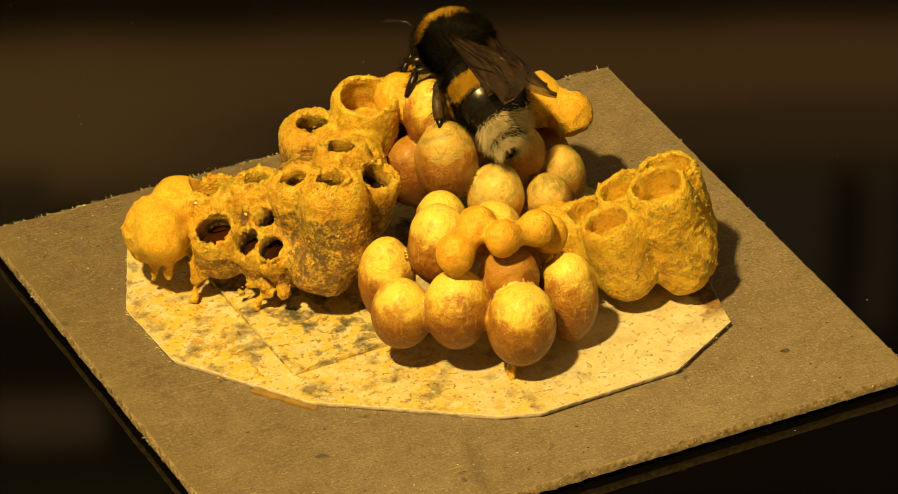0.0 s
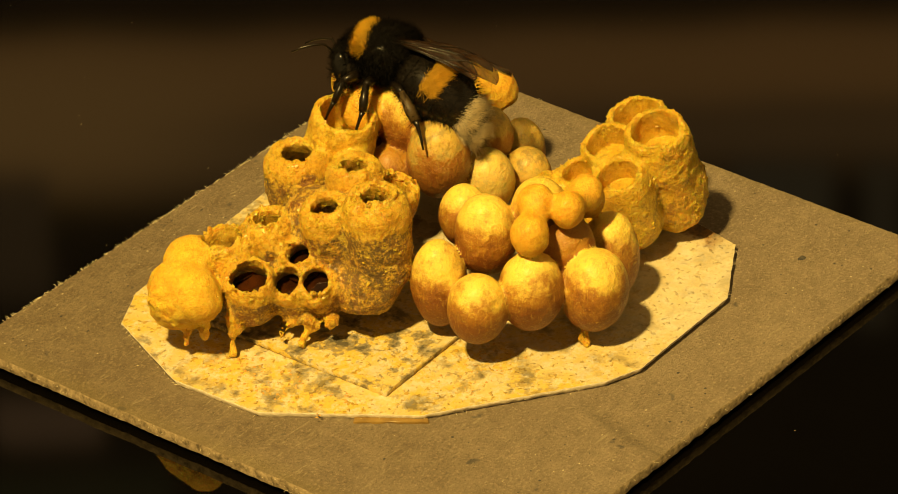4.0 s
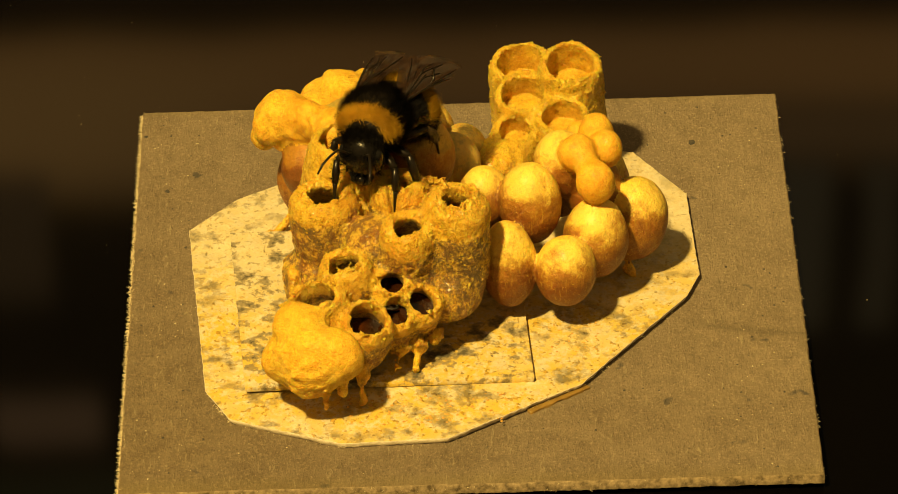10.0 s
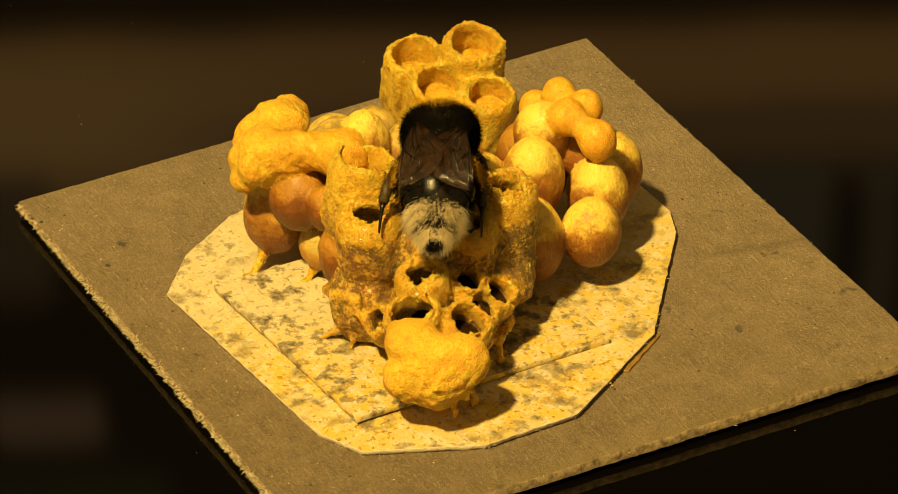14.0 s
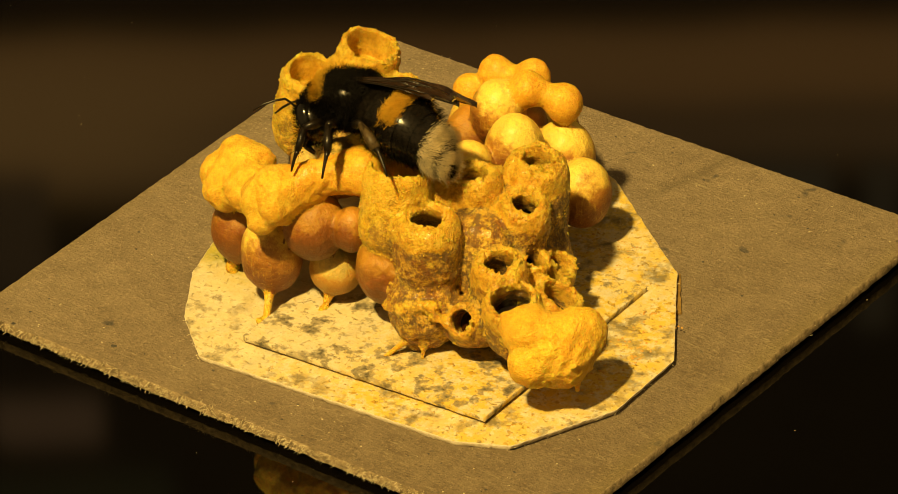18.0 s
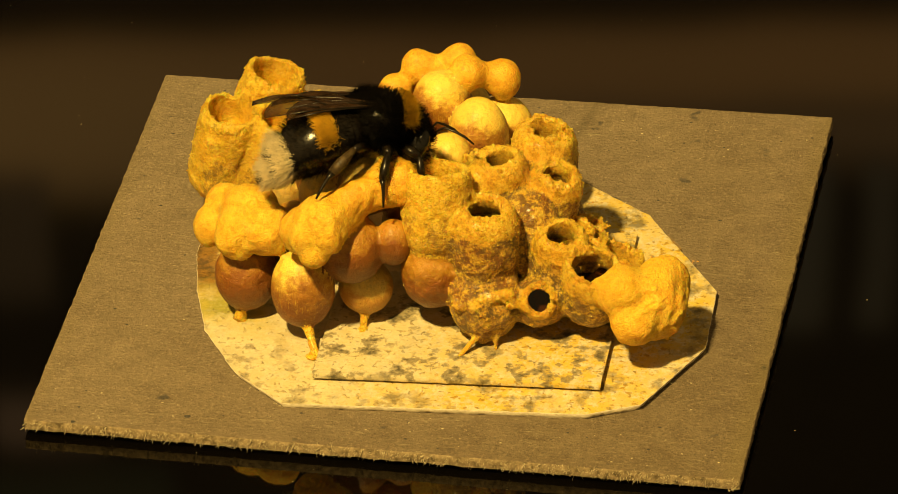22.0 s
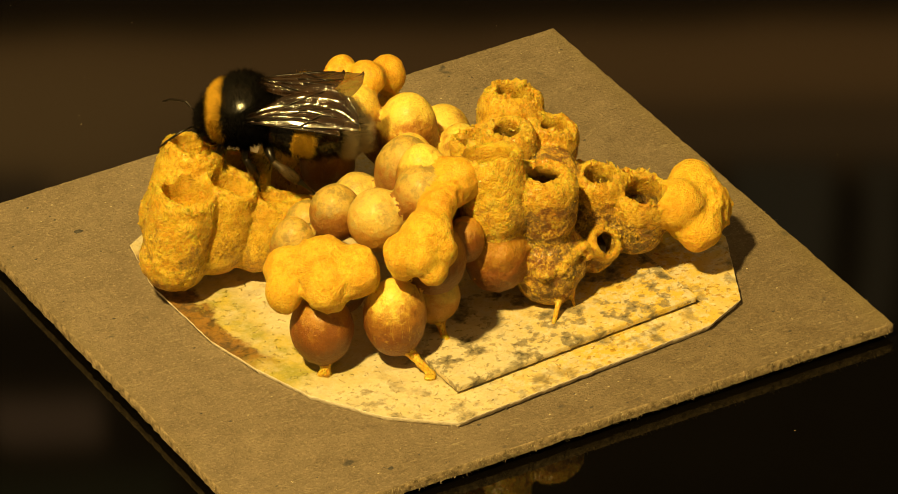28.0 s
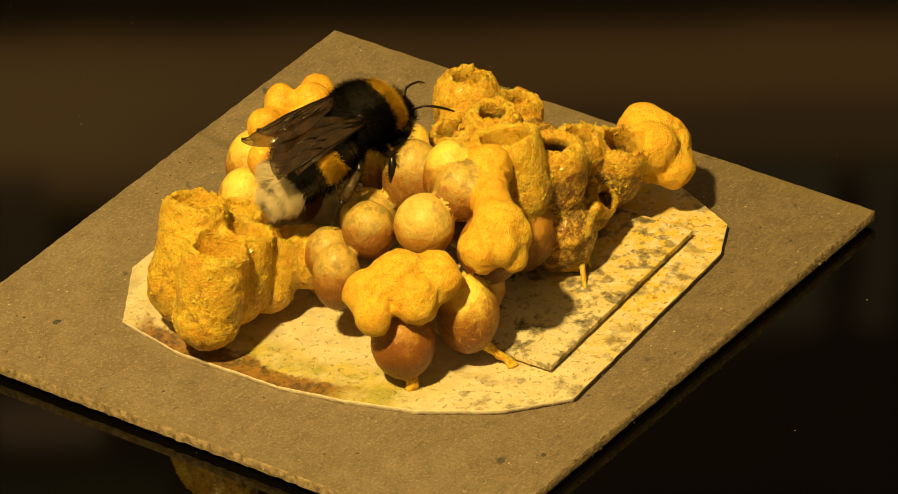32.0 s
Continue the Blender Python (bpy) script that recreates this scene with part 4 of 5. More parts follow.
# ---- nest: the far cluster of cocoons with lobed wax caps ----
back_base = (9, 6, 0.8)
back = turns(thing("cocoon_cluster", back_base, "grey, pale and brown silk cocoons under lobed orange wax", "cocoons", "cocoon clusters"))
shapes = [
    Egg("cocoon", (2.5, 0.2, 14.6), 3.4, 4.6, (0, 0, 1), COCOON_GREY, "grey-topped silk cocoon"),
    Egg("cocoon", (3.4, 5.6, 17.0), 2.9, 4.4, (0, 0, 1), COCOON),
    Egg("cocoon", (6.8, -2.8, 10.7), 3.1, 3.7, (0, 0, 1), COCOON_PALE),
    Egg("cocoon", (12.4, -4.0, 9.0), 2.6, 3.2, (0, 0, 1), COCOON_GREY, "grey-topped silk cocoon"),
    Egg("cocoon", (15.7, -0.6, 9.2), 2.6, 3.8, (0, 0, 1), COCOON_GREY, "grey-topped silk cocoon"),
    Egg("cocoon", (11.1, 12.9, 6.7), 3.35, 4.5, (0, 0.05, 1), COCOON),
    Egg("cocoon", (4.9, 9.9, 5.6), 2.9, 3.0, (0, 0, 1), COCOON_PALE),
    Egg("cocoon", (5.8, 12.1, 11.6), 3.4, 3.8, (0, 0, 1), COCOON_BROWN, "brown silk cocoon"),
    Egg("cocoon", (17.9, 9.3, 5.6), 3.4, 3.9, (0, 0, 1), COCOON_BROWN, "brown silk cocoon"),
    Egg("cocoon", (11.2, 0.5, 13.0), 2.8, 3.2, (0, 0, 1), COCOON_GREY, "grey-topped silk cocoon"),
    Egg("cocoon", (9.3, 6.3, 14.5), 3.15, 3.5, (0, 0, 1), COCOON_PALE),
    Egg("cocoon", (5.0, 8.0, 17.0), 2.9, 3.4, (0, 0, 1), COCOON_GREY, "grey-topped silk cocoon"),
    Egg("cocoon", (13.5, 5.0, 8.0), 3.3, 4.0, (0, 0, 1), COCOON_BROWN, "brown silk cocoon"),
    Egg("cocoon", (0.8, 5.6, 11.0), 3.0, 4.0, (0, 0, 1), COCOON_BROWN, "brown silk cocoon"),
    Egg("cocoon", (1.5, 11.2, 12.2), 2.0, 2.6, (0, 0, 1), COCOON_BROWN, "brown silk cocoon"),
    Egg("wax_lobe", (8.3, 15.2, 16.0), 2.9, 3.2, (0, 0, 1), LUMP, "lobed orange wax cap", 1.0, 0.5, 1.0),
    Egg("wax_lobe", (9.9, 16.9, 15.6), 1.5, 1.9, (0, 0, 1), LUMP, "lobed orange wax cap", 0.5, 0.5, 0.5),
    Egg("wax_lobe", (7.3, 17.0, 15.9), 1.5, 1.9, (0, 0, 1), LUMP, "lobed orange wax cap", 0.5, 0.5, 0.5),
    Egg("wax_lobe", (8.7, 17.2, 14.1), 1.5, 1.7, (0, 0, 1), LUMP, "lobed orange wax cap", 0.5, 0.5, 0.5),
    Egg("wax_lobe", (10.4, 14.4, 14.9), 2.3, 2.6, (0, 0, 1), LUMP, "lobed orange wax cap", 0.9, 0.5, 0.7),
    Egg("wax_lobe", (1.3, 8.9, 18.4), 2.7, 2.6, (0, 0, 1), LUMP_SMOOTH, "smooth orange wax lobe", 0.9, 0.45, 1.0),
    Rod("wax_bridge", (7.6, 14.2, 16.9), (1.8, 9.4, 18.5), 2.3, 1.8, LUMP_SMOOTH, "smooth orange wax bridge", 1.2, 0.42, 1.0),
    Egg("wax_lobe", (21.6, 8.4, 10.8), 2.0, 2.3, (0, 0, 1), LUMP, "lobed orange wax cap", 0.5, 0.5, 0.7),
    Egg("wax_lobe", (17.4, 8.6, 13.5), 3.1, 2.8, (0, 0, 1), LUMP, "lobed orange wax cap", 1.0, 0.5, 0.8),
    Egg("wax_lobe", (14.9, 11.6, 12.8), 2.6, 2.9, (0, 0, 1), LUMP, "lobed orange wax cap", 0.9, 0.5, 0.8),
    Egg("wax_lobe", (18.2, 11.4, 11.8), 2.4, 2.7, (0, 0, 1), LUMP, "lobed orange wax cap", 0.9, 0.5, 0.6),
    Egg("wax_lobe", (20.2, 6.6, 12.2), 2.4, 2.5, (0, 0, 1), LUMP, "lobed orange wax cap", 0.9, 0.5, 0.8),
    Rod("wax_drip", (10.4, 14.4, 3.0), (9.2, 16.4, 1.3), 0.6, 0.40, WAX_CLEAN, "wax drip reaching the card", 0.5, 0.9),
    Egg("wax_foot", (9.3, 16.9, 1.0), 0.95, 0.35, (0, 0, 1), WAX_CLEAN, "spread foot of a wax drip", 0.7, 0.9),
    Rod("wax_drip", (4.9, 11.2, 3.0), (4.9, 12.0, 1.7), 0.5, 0.36, WAX_CLEAN, "short wax drip", 0.5, 0.9),
    Egg("wax_foot", (4.9, 12.4, 1.6), 0.7, 0.25, (0, 0, 1), WAX_CLEAN, "spread foot of a wax drip", 0.6, 0.9),
    Rod("wax_drip", (18.2, 10.2, 2.6), (18.4, 10.6, 0.9), 0.7, 0.8, WAX_CLEAN, "wax foot on the card", 1.0, 0.8),
]
build_nest(back, back_base, shapes, 0.23, 0.45)


# ---- the bumblebee (x ahead, z up, from the middle of its thorax) ----
def hairs(name, owner, mat, spots, length, width, lean, seed, droop=0.0):
    """spots: (place, normal) in mm. Each hair is a thin three-sided spike; one mesh of stuff."""
    rnd = random.Random(seed)
    verts, faces, normals = [], [], []
    for p, n in spots:
        p, n = Vector(p), Vector(n).normalized()
        way = (n + Vector(lean) + Vector((rnd.gauss(0, 0.36), rnd.gauss(0, 0.36), rnd.gauss(0, 0.36) - droop))).normalized()
        if way.dot(n) < 0.12:
            way = (way + n * 0.5).normalized()
        long = length * rnd.uniform(0.6, 1.2)
        side = way.orthogonal().normalized() * width
        other = way.cross(side)
        bend = p + way * long * 0.55 + n * long * 0.05
        tip = p + way * long + Vector((0, 0, -0.08 * long))
        k = len(verts)
        shade = (n * 0.6 + Vector((0, 0, 0.5)) + side / width * rnd.uniform(-0.4, 0.4)).normalized()
        normals += [shade] * 6
        verts += [(p + side) * MM, (p - side * 0.5 + other * 0.8) * MM, (p - side * 0.5 - other * 0.8) * MM, (bend + side * 0.7) * MM, (bend - side * 0.6) * MM, tip * MM]
        faces += [(k, k + 1, k + 4, k + 3), (k + 1, k + 2, k + 4), (k + 2, k, k + 3, k + 4), (k + 3, k + 4, k + 5)]
    return link_mesh(name, verts, faces, mat, owner, "", True, normals, "stuff")


def tail_shape(d, r):
    """A place on the abdomen: an egg that narrows behind and curls under."""
    back = max(0.0, -d.x)
    thin = 1 - 0.42 * back**1.6
    return Vector((d.x * r[0], d.y * r[1] * thin, d.z * r[2] * thin - 2.3 * back**2))


def on_ellipsoid(c, r, count, keep, seed, turn=None):
    rnd = random.Random(seed)
    out = []
    while len(out) < count:
        d = Vector((rnd.gauss(0, 1), rnd.gauss(0, 1), rnd.gauss(0, 1))).normalized()
        if not keep(d):
            continue
        p = Vector((d.x * r[0], d.y * r[1], d.z * r[2]))
        n = Vector((d.x / r[0], d.y / r[1], d.z / r[2])).normalized()
        if turn:
            p = tail_shape(d, r)
            p, n = turn @ p, turn @ n
        out.append((p + Vector(c), n))
    return out


bee = thing("bumblebee", (0, 0, 0), "furry black bumblebee with yellow bands and white tail on the nest", "bumblebee")
TH_R = (3.2, 3.2, 2.55)
part("thorax", ellipsoid_bm((0, 0, 0), TH_R), CHITIN, bee)
HEAD = (3.5, 0, -2.0)
head = part("head", ellipsoid_bm(HEAD, (1.6, 2.1, 2.35), (0, 14, 0)), CHITIN, bee)
for s in (1, -1):
    part("eye", ellipsoid_bm((3.8, s * 1.75, -1.9), (0.75, 0.5, 1.35), (0, 14, 0), 16, 10), EYE_MAT, head)
    part("mandible", tube_bm([(3.9, s * 0.9, -3.7), (4.2, s * 0.7, -4.4), (4.2, s * 0.2, -4.8)], [0.4, 0.35, 0.15]), CHITIN, head)
    part("antenna", tube_bm([(4.8, s * 0.55, -1.3), (5.4, s * 1.1, -0.6), (5.9, s * 1.6, -0.2), (6.8, s * 2.0, -0.4), (7.8, s * 2.4, -0.8), (8.7, s * 2.6, -1.4)],
                            [0.12, 0.11, 0.13, 0.13, 0.13, 0.09], 6), LEG_MAT, head, "thin elbowed antenna")
part("tongue_sheath", tube_bm([(4.3, 0, -3.9), (4.0, 0, -4.8), (3.3, 0, -5.3)], [0.5, 0.32, 0.18]), CHITIN, head)

# abdomen: six overlapping rings along a drooping axis
AB_C, AB_R = Vector((-6.1, 0, -2.6)), (5.8, 3.85, 3.05)
AB_T = Euler((0, radians(-24), 0)).to_matrix()
cuts = [1.0, 0.62, 0.30, -0.02, -0.30, -0.55, -1.0]
for i in range(6):
    a, b_ = cuts[i], cuts[i + 1] - (0.05 if i < 5 else 0)
    verts, faces, n, steps = [], [], 32, 7
    for q in range(steps):
        u = a + (b_ - a) * q / (steps - 1)
        rad = math.sqrt(max(0.0, 1 - u * u)) * (1.0 + 0.035 * (q / (steps - 1)) - 0.012 * i) + 0.004
        for k in range(n):
            t = 2 * math.pi * k / n
            verts.append((AB_C + AB_T @ tail_shape(Vector((u, rad * math.cos(t), rad * math.sin(t))), AB_R)) * MM)
    for q in range(steps - 1):
        for k in range(n):
            faces.append((q * n + k, q * n + (k + 1) % n, (q + 1) * n + (k + 1) % n, (q + 1) * n + k))
    ring = link_mesh("abdomen_ring", verts, faces, CHITIN, bee)

rag = random.Random(77)
hairs("thorax_fur", bee, HAIR_BLACK, on_ellipsoid((0, 0, 0), TH_R, 15000, lambda d: (d.x < 0.52 or d.z < -0.02) and (d.z < 0.86 or rag.random() < 0.2), 1), 0.95, 0.022, (-0.3, 0, 0.05), 2)
hairs("back_fur", bee, HAIR_BLACK, on_ellipsoid((0, 0, 0), TH_R, 2500, lambda d: 0.3 < d.z < 0.85 and d.x < 0.3, 21), 1.25, 0.018, (-0.2, 0, 0.2), 22)
hairs("yellow_collar_fur", bee, HAIR_YELLOW, on_ellipsoid((0, 0, 0), TH_R, 5000, lambda d: 0.50 + rag.gauss(0, 0.035) < d.x < 0.80 + rag.gauss(0, 0.02) and d.z > 0.0 + rag.gauss(0, 0.08), 3), 1.05, 0.024, (-0.15, 0, 0.1), 4)
hairs("neck_fur", bee, HAIR_BLACK, on_ellipsoid((0.6, 0, -0.6), (3.2, 2.7, 2.6), 2200, lambda d: d.x > 0.72, 25), 1.3, 0.022, (0.3, 0, -0.2), 26)
hairs("head_fur", bee, HAIR_BLACK, on_ellipsoid(HEAD, (1.55, 2.0, 2.3), 2200, lambda d: d.x > -0.6 and abs(d.y) < 0.8 and (d.z > 0.1 or rag.random() < 0.25), 5), 0.8, 0.022, (0.1, 0, 0.35), 6)
hairs("abdomen_fur", bee, HAIR_BLACK, on_ellipsoid(AB_C, AB_R, 5200, lambda d: (d.x > 0.30 or d.z < -0.1 or (d.x < 0.0 and rag.random() < 0.45)) and d.x > -0.60 + rag.gauss(0, 0.03), 7, AB_T), 0.85, 0.02, (-0.85, 0, -0.1), 8)
hairs("yellow_band_fur", bee, HAIR_YELLOW, on_ellipsoid(AB_C, AB_R, 7000, lambda d: 0.0 + rag.gauss(0, 0.025) < d.x < 0.29 + rag.gauss(0, 0.02) and d.z > 0.0 + rag.gauss(0, 0.09), 9, AB_T), 1.0, 0.022, (-0.8, 0, 0), 10)
hairs("white_tail_fur", bee, HAIR_WHITE, on_ellipsoid(AB_C, AB_R, 4400, lambda d: -0.93 < d.x < -0.55 + rag.gauss(0, 0.03) and (rag.random() < 0.12 or not (-0.84 < d.x + rag.gauss(0, 0.03) < -0.73)) and (abs(d.y) > 0.22 or rag.random() < 0.4), 11, AB_T), 1.4, 0.019, (-1.25, 0, -0.1), 12)
hairs("dark_tail_fur", bee, HAIR_BLACK, on_ellipsoid(AB_C, AB_R, 600, lambda d: -0.83 < d.x < -0.72 or d.x < -0.94, 13, AB_T), 0.9, 0.024, (-1.1, 0, -0.2), 14)


# wings: fore and hind wing on each side, laid back over the abdomen
def wing(side, length, width, root, sweep, fall, tent, name):
    out = Vector((-math.cos(radians(sweep)), side * math.sin(radians(sweep)), -math.sin(radians(fall)))).normalized()
    back = Vector((-0.25, -side * math.cos(radians(tent)), math.sin(radians(tent)))).normalized()
    over = out.cross(back) * side
    verts, faces, cols, rows = [], [], 30, 14
    for i in range(cols + 1):
        u = i / cols
        trail = width * (0.16 + 0.95 * math.sin(min(1, u * 0.98 + 0.04) * math.pi * 0.80) ** 1.2) * math.sqrt(max(0.0, 1 - max(0.0, (u - 0.78) / 0.22) ** 2))
        for j in range(rows + 1):
            v = j / rows
            # pleats run along the wing and fan out towards its tip
            pleat = 0.2 * math.sin(v * 15 + 3.0 * u + side) * min(1, v * 5) * (0.35 + 0.65 * u) + 0.10 * math.sin(u * 17 + v * 9) * v
            z = 0.35 * math.sin(u * math.pi) + 0.25 * math.sin(v * math.pi) + pleat
            verts.append(Vector(root) + out * u * length + back * (trail * v - 0.05 * width * math.sin(u * math.pi)) + Vector((0, 0, z)))
    for i in range(cols):
        for j in range(rows):
            a = i * (rows + 1) + j
            faces.append((a, a + rows + 1, a + rows + 2, a + 1))
    at = lambda u, v: verts[min(cols, round(u * cols)) * (rows + 1) + min(rows, round(v * rows))]
    w = link_mesh(name, [v * MM for v in verts], faces, WING, bee, "folded smoky brown wing")
    for line in (((0, 0), (0.3, 0), (0.6, 0), (0.9, 0)), ((0, 0.2), (0.25, 0.3), (0.5, 0.35), (0.72, 0.3)), ((0.1, 0.2), (0.3, 0.55), (0.5, 0.7), (0.62, 0.9)), ((0.45, 0.35), (0.58, 0.45), (0.75, 0.5)), ((0.55, 0.1), (0.68, 0.25), (0.8, 0.3))):
        pts = [at(u, v) + Vector((0, 0, 0.03)) for u, v in line]
        part("vein", tube_bm(pts, [0.10] + [0.07] * (len(pts) - 2) + [0.04], 5), LEG_MAT, w)
    return w


wings = []
for s in (1, -1):
    for w, root in ((wing(s, 11.3, 3.7, (-0.8, s * 2.5, 1.5 + 0.12 * s), 4, 10, 12, "forewing"), (-0.8, s * 2.5, 1.5)),
                    (wing(s, 8.4, 2.6, (-1.8, s * 2.5, 1.3 + 0.12 * s), 8, 12, 14, "hindwing"), (-1.8, s * 2.5, 1.3))):
        wings.append((s, w, Matrix.Translation(Vector(root) * MM)))


# legs: hip, knee, ankle and toe in mm; femur > tibia, foot
def leg(hip, knee, ankle, toe, width, name, basket=False):
    pivot = Vector(hip)
    rel = lambda *ps: [Vector(p) - pivot for p in ps]
    femur = part(name, tube_bm(rel(hip, Vector(hip).lerp(Vector(knee), 0.5), knee), [0.42, 0.48, 0.30], 10), LEG_MAT, bee, "bristly black leg")
    femur.location = pivot * MM
    mid = Vector(knee).lerp(Vector(ankle), 0.6)
    part("tibia", tube_bm(rel(knee, mid, ankle), [0.28, width, width * 0.85], 10), BASKET if basket else LEG_MAT, femur, "flat shiny brown shin" if basket else "")
    t = Vector(toe) - Vector(ankle)
    pts = [Vector(ankle) + t * q + Vector((0, 0, 0.25 * math.sin(q * 3.1))) for q in (0, 0.25, 0.5, 0.75, 1.0)]
    part("foot", tube_bm(rel(*pts), [width * 0.7, 0.22, 0.17, 0.14, 0.10], 8), LEG_MAT, femur)
    spots = []
    rnd = random.Random(len(name) + int(hip[1] * 10))
    for a, b_, w in ((hip, knee, 0.45), (knee, ankle, width)):
        for _ in range(190):
            d = Vector((rnd.gauss(0, 1), rnd.gauss(0, 1), rnd.gauss(0, 1))).normalized()
            spots.append((Vector(a).lerp(Vector(b_), rnd.random()) - pivot + d * w * 0.9, d))
    hairs("leg_bristles", femur, HAIR_BLACK, spots, 0.7, 0.018, (0, 0, -0.2), 3)
    return femur


legs = []
for s in (1, -1):
    legs.append((s, 0.0, leg((2.0, s * 1.5, -2.3), (3.2, s * 3.0, -3.0), (3.7, s * 3.2, -5.2), (4.3, s * 3.2, -7.2), 0.38, "front_leg")))
    legs.append((s, 2.1, leg((0.4, s * 1.8, -2.5), (0.7, s * 3.9, -2.7), (0.5, s * 4.5, -5.3), (0.9, s * 4.7, -7.9), 0.46, "middle_leg")))
    legs.append((s, 4.2, leg((-1.6, s * 1.9, -2.6), (-3.3, s * 4.2, -2.6), (-5.3, s * 4.6, -5.0), (-6.6, s * 4.7, -7.6), 0.58, "hind_leg", True)))

# the bee's full size, set a little ahead
BEE_SIZE = 1.1
for ob in bee.children:
    ahead = Vector((0.6 * MM, 0, 0))
    if ob.location.length == 0:
        ob.data.transform(Matrix.Translation(ahead) @ Matrix.Scale(BEE_SIZE, 4))
        for sub in ob.children:
            sub.data.transform(Matrix.Translation(ahead) @ Matrix.Scale(BEE_SIZE, 4))
    else:
        ob.location = ob.location * BEE_SIZE + ahead
        ob.data.transform(Matrix.Scale(BEE_SIZE, 4))
        for sub in ob.children:
            sub.data.transform(Matrix.Scale(BEE_SIZE, 4))
wings = [(s, w, Matrix.Translation(at.translation * BEE_SIZE + Vector((0.6 * MM, 0, 0)))) for s, w, at in wings]

# seconds; place of the thorax in mm; pitch, yaw and roll in degrees
BEE_ROWS = [
    (0, 4, 9.1, 24.1, -32, 118, 15), (1, 2.5, 9.2, 24.1, -32, 124, 18), (2, 1.1, 9.3, 24.1, -32, 130, 20), (3, -0.7, 9, 24.1, -32, 139, 23),
    (3.5, -2.1, 8.3, 24.1, -32, 145, 24), (5.5, -4.8, 7.7, 24.7, -41, 156, 28), (6, -5, 6.5, 24.7, -36, 155, 29), (6.5, -5.7, 6.5, 24.7, -38, 160, 29),
    (7, -6.8, 6.4, 24.7, -36, 162, 30), (7.5, -7, 5.7, 24.7, -34, 163, 30), (8, -6.2, 4.8, 25, -26, 165, 18), (8.3, -6.8, 4.5, 25, -20, 152, 9),
    (8.6, -5.6, 3.2, 25, -27, 219, 0), (8.9, -4.4, 2.7, 25, -21, 267, 0), (9.2, -3.7, 1, 25, -21, 269, 0), (9.5, -2.8, -0.8, 25, -21, 268, 0),
    (10, -4.9, -5.4, 24.5, -30, 249, 0), (10.5, -5.8, -7.9, 24.5, -30, 250, 0), (11, -5.1, -7.4, 24.5, -30, 264, 0), (11.3, -5.9, -12.3, 23, -30, 267, 0),
    (11.6, -4.7, -15.9, 21, 1, 279, 0), (12, -0.5, -19.4, 17.5, 2, 306, 0), (12.3, 1, -17.6, 18, -17, 335, 0), (12.6, 6, -18.7, 17.5, -10, 345, 0),
    (13, 4.7, -22.9, 16, 3, 338, 0), (13.2, 5.7, -19, 17, -16, 343, 0), (13.4, 5.5, -14.4, 19, -13, 393, 0), (13.6, 2.3, -12, 21.5, -21, 418, 0),
    (13.8, 2.1, -11.8, 24, -19, 435, 0), (14, 1.6, -9.2, 24, -22, 446, 0), (14.3, -3.4, -7.4, 25, 2, 475, 0), (14.5, -5.8, -4.1, 25, -4, 486, 0),
    (16.5, -7.3, -2.4, 25.5, -19, 502, 34), (17, -8.0, -3, 25.5, -19, 508, 34), (18, -7.3, -3.3, 25.5, -17, 503, 34), (19, -8.2, -3.9, 25.5, -20, 523, 34),
    (19.5, -9.0, -4.7, 24.5, -12, 529, 34), (20, -10.3, -4.1, 24, -9, 531, 34), (20.3, -16.7, -3.1, 22, -1, 553, 34), (20.6, -18.9, -4.2, 21, 1, 558, 19),
    (20.8, -18, -1.9, 21.5, -11, 575, 10), (21, -14.4, -2, 22, -17, 614, 0), (21.3, -11.3, -3.1, 23, -27, 680, -11), (21.6, -6.2, -4.5, 24, -2, 742, -22),
    (22, -5.1, -4.8, 24, -16, 740, -22), (22.5, -5.0, -2.9, 23.5, -12, 763, -22), (23, -6.6, -2.3, 22.5, 3, 789, -6), (23.5, -6.4, 0.6, 22.3, 1, 802, 0),
    (24, -6.9, 2.3, 21.3, 1, 807, 0), (24.5, -6.8, 2.9, 21.3, 1, 806, 0), (25, -7.1, 3.4, 20.8, 1, 807, 0), (25.3, -7.6, 0.8, 20, -31, 857, -15),
    (25.6, -7.3, 2.1, 20, -25, 923, -25), (26, -7.7, 2.5, 20, -23, 921, -26), (26.5, -9.9, 0.7, 20.5, -6, 916, -28), (28.5, -19.7, 4.7, 20, -23, 885, -29),
    (28.8, -14.8, 4.3, 20.0, -25, 820, -30), (29, -13.1, 4.8, 20.5, -32, 820, -30), (29.3, -9.5, 4.1, 20.5, -32, 775, -19), (29.6, -6.5, -0.3, 22, -17, 768, -2),
    (30, -6.4, -0.6, 21.5, -14, 764, 5), (30.5, -6.5, -0.8, 21.5, -24, 752, 6), (31, -6, -1.6, 21.5, -30, 743, 7), (31.5, -6.1, -1.3, 21.5, -32, 746, 9),
    (32, -6.8, -1.4, 22, -32, 748, 10),
]


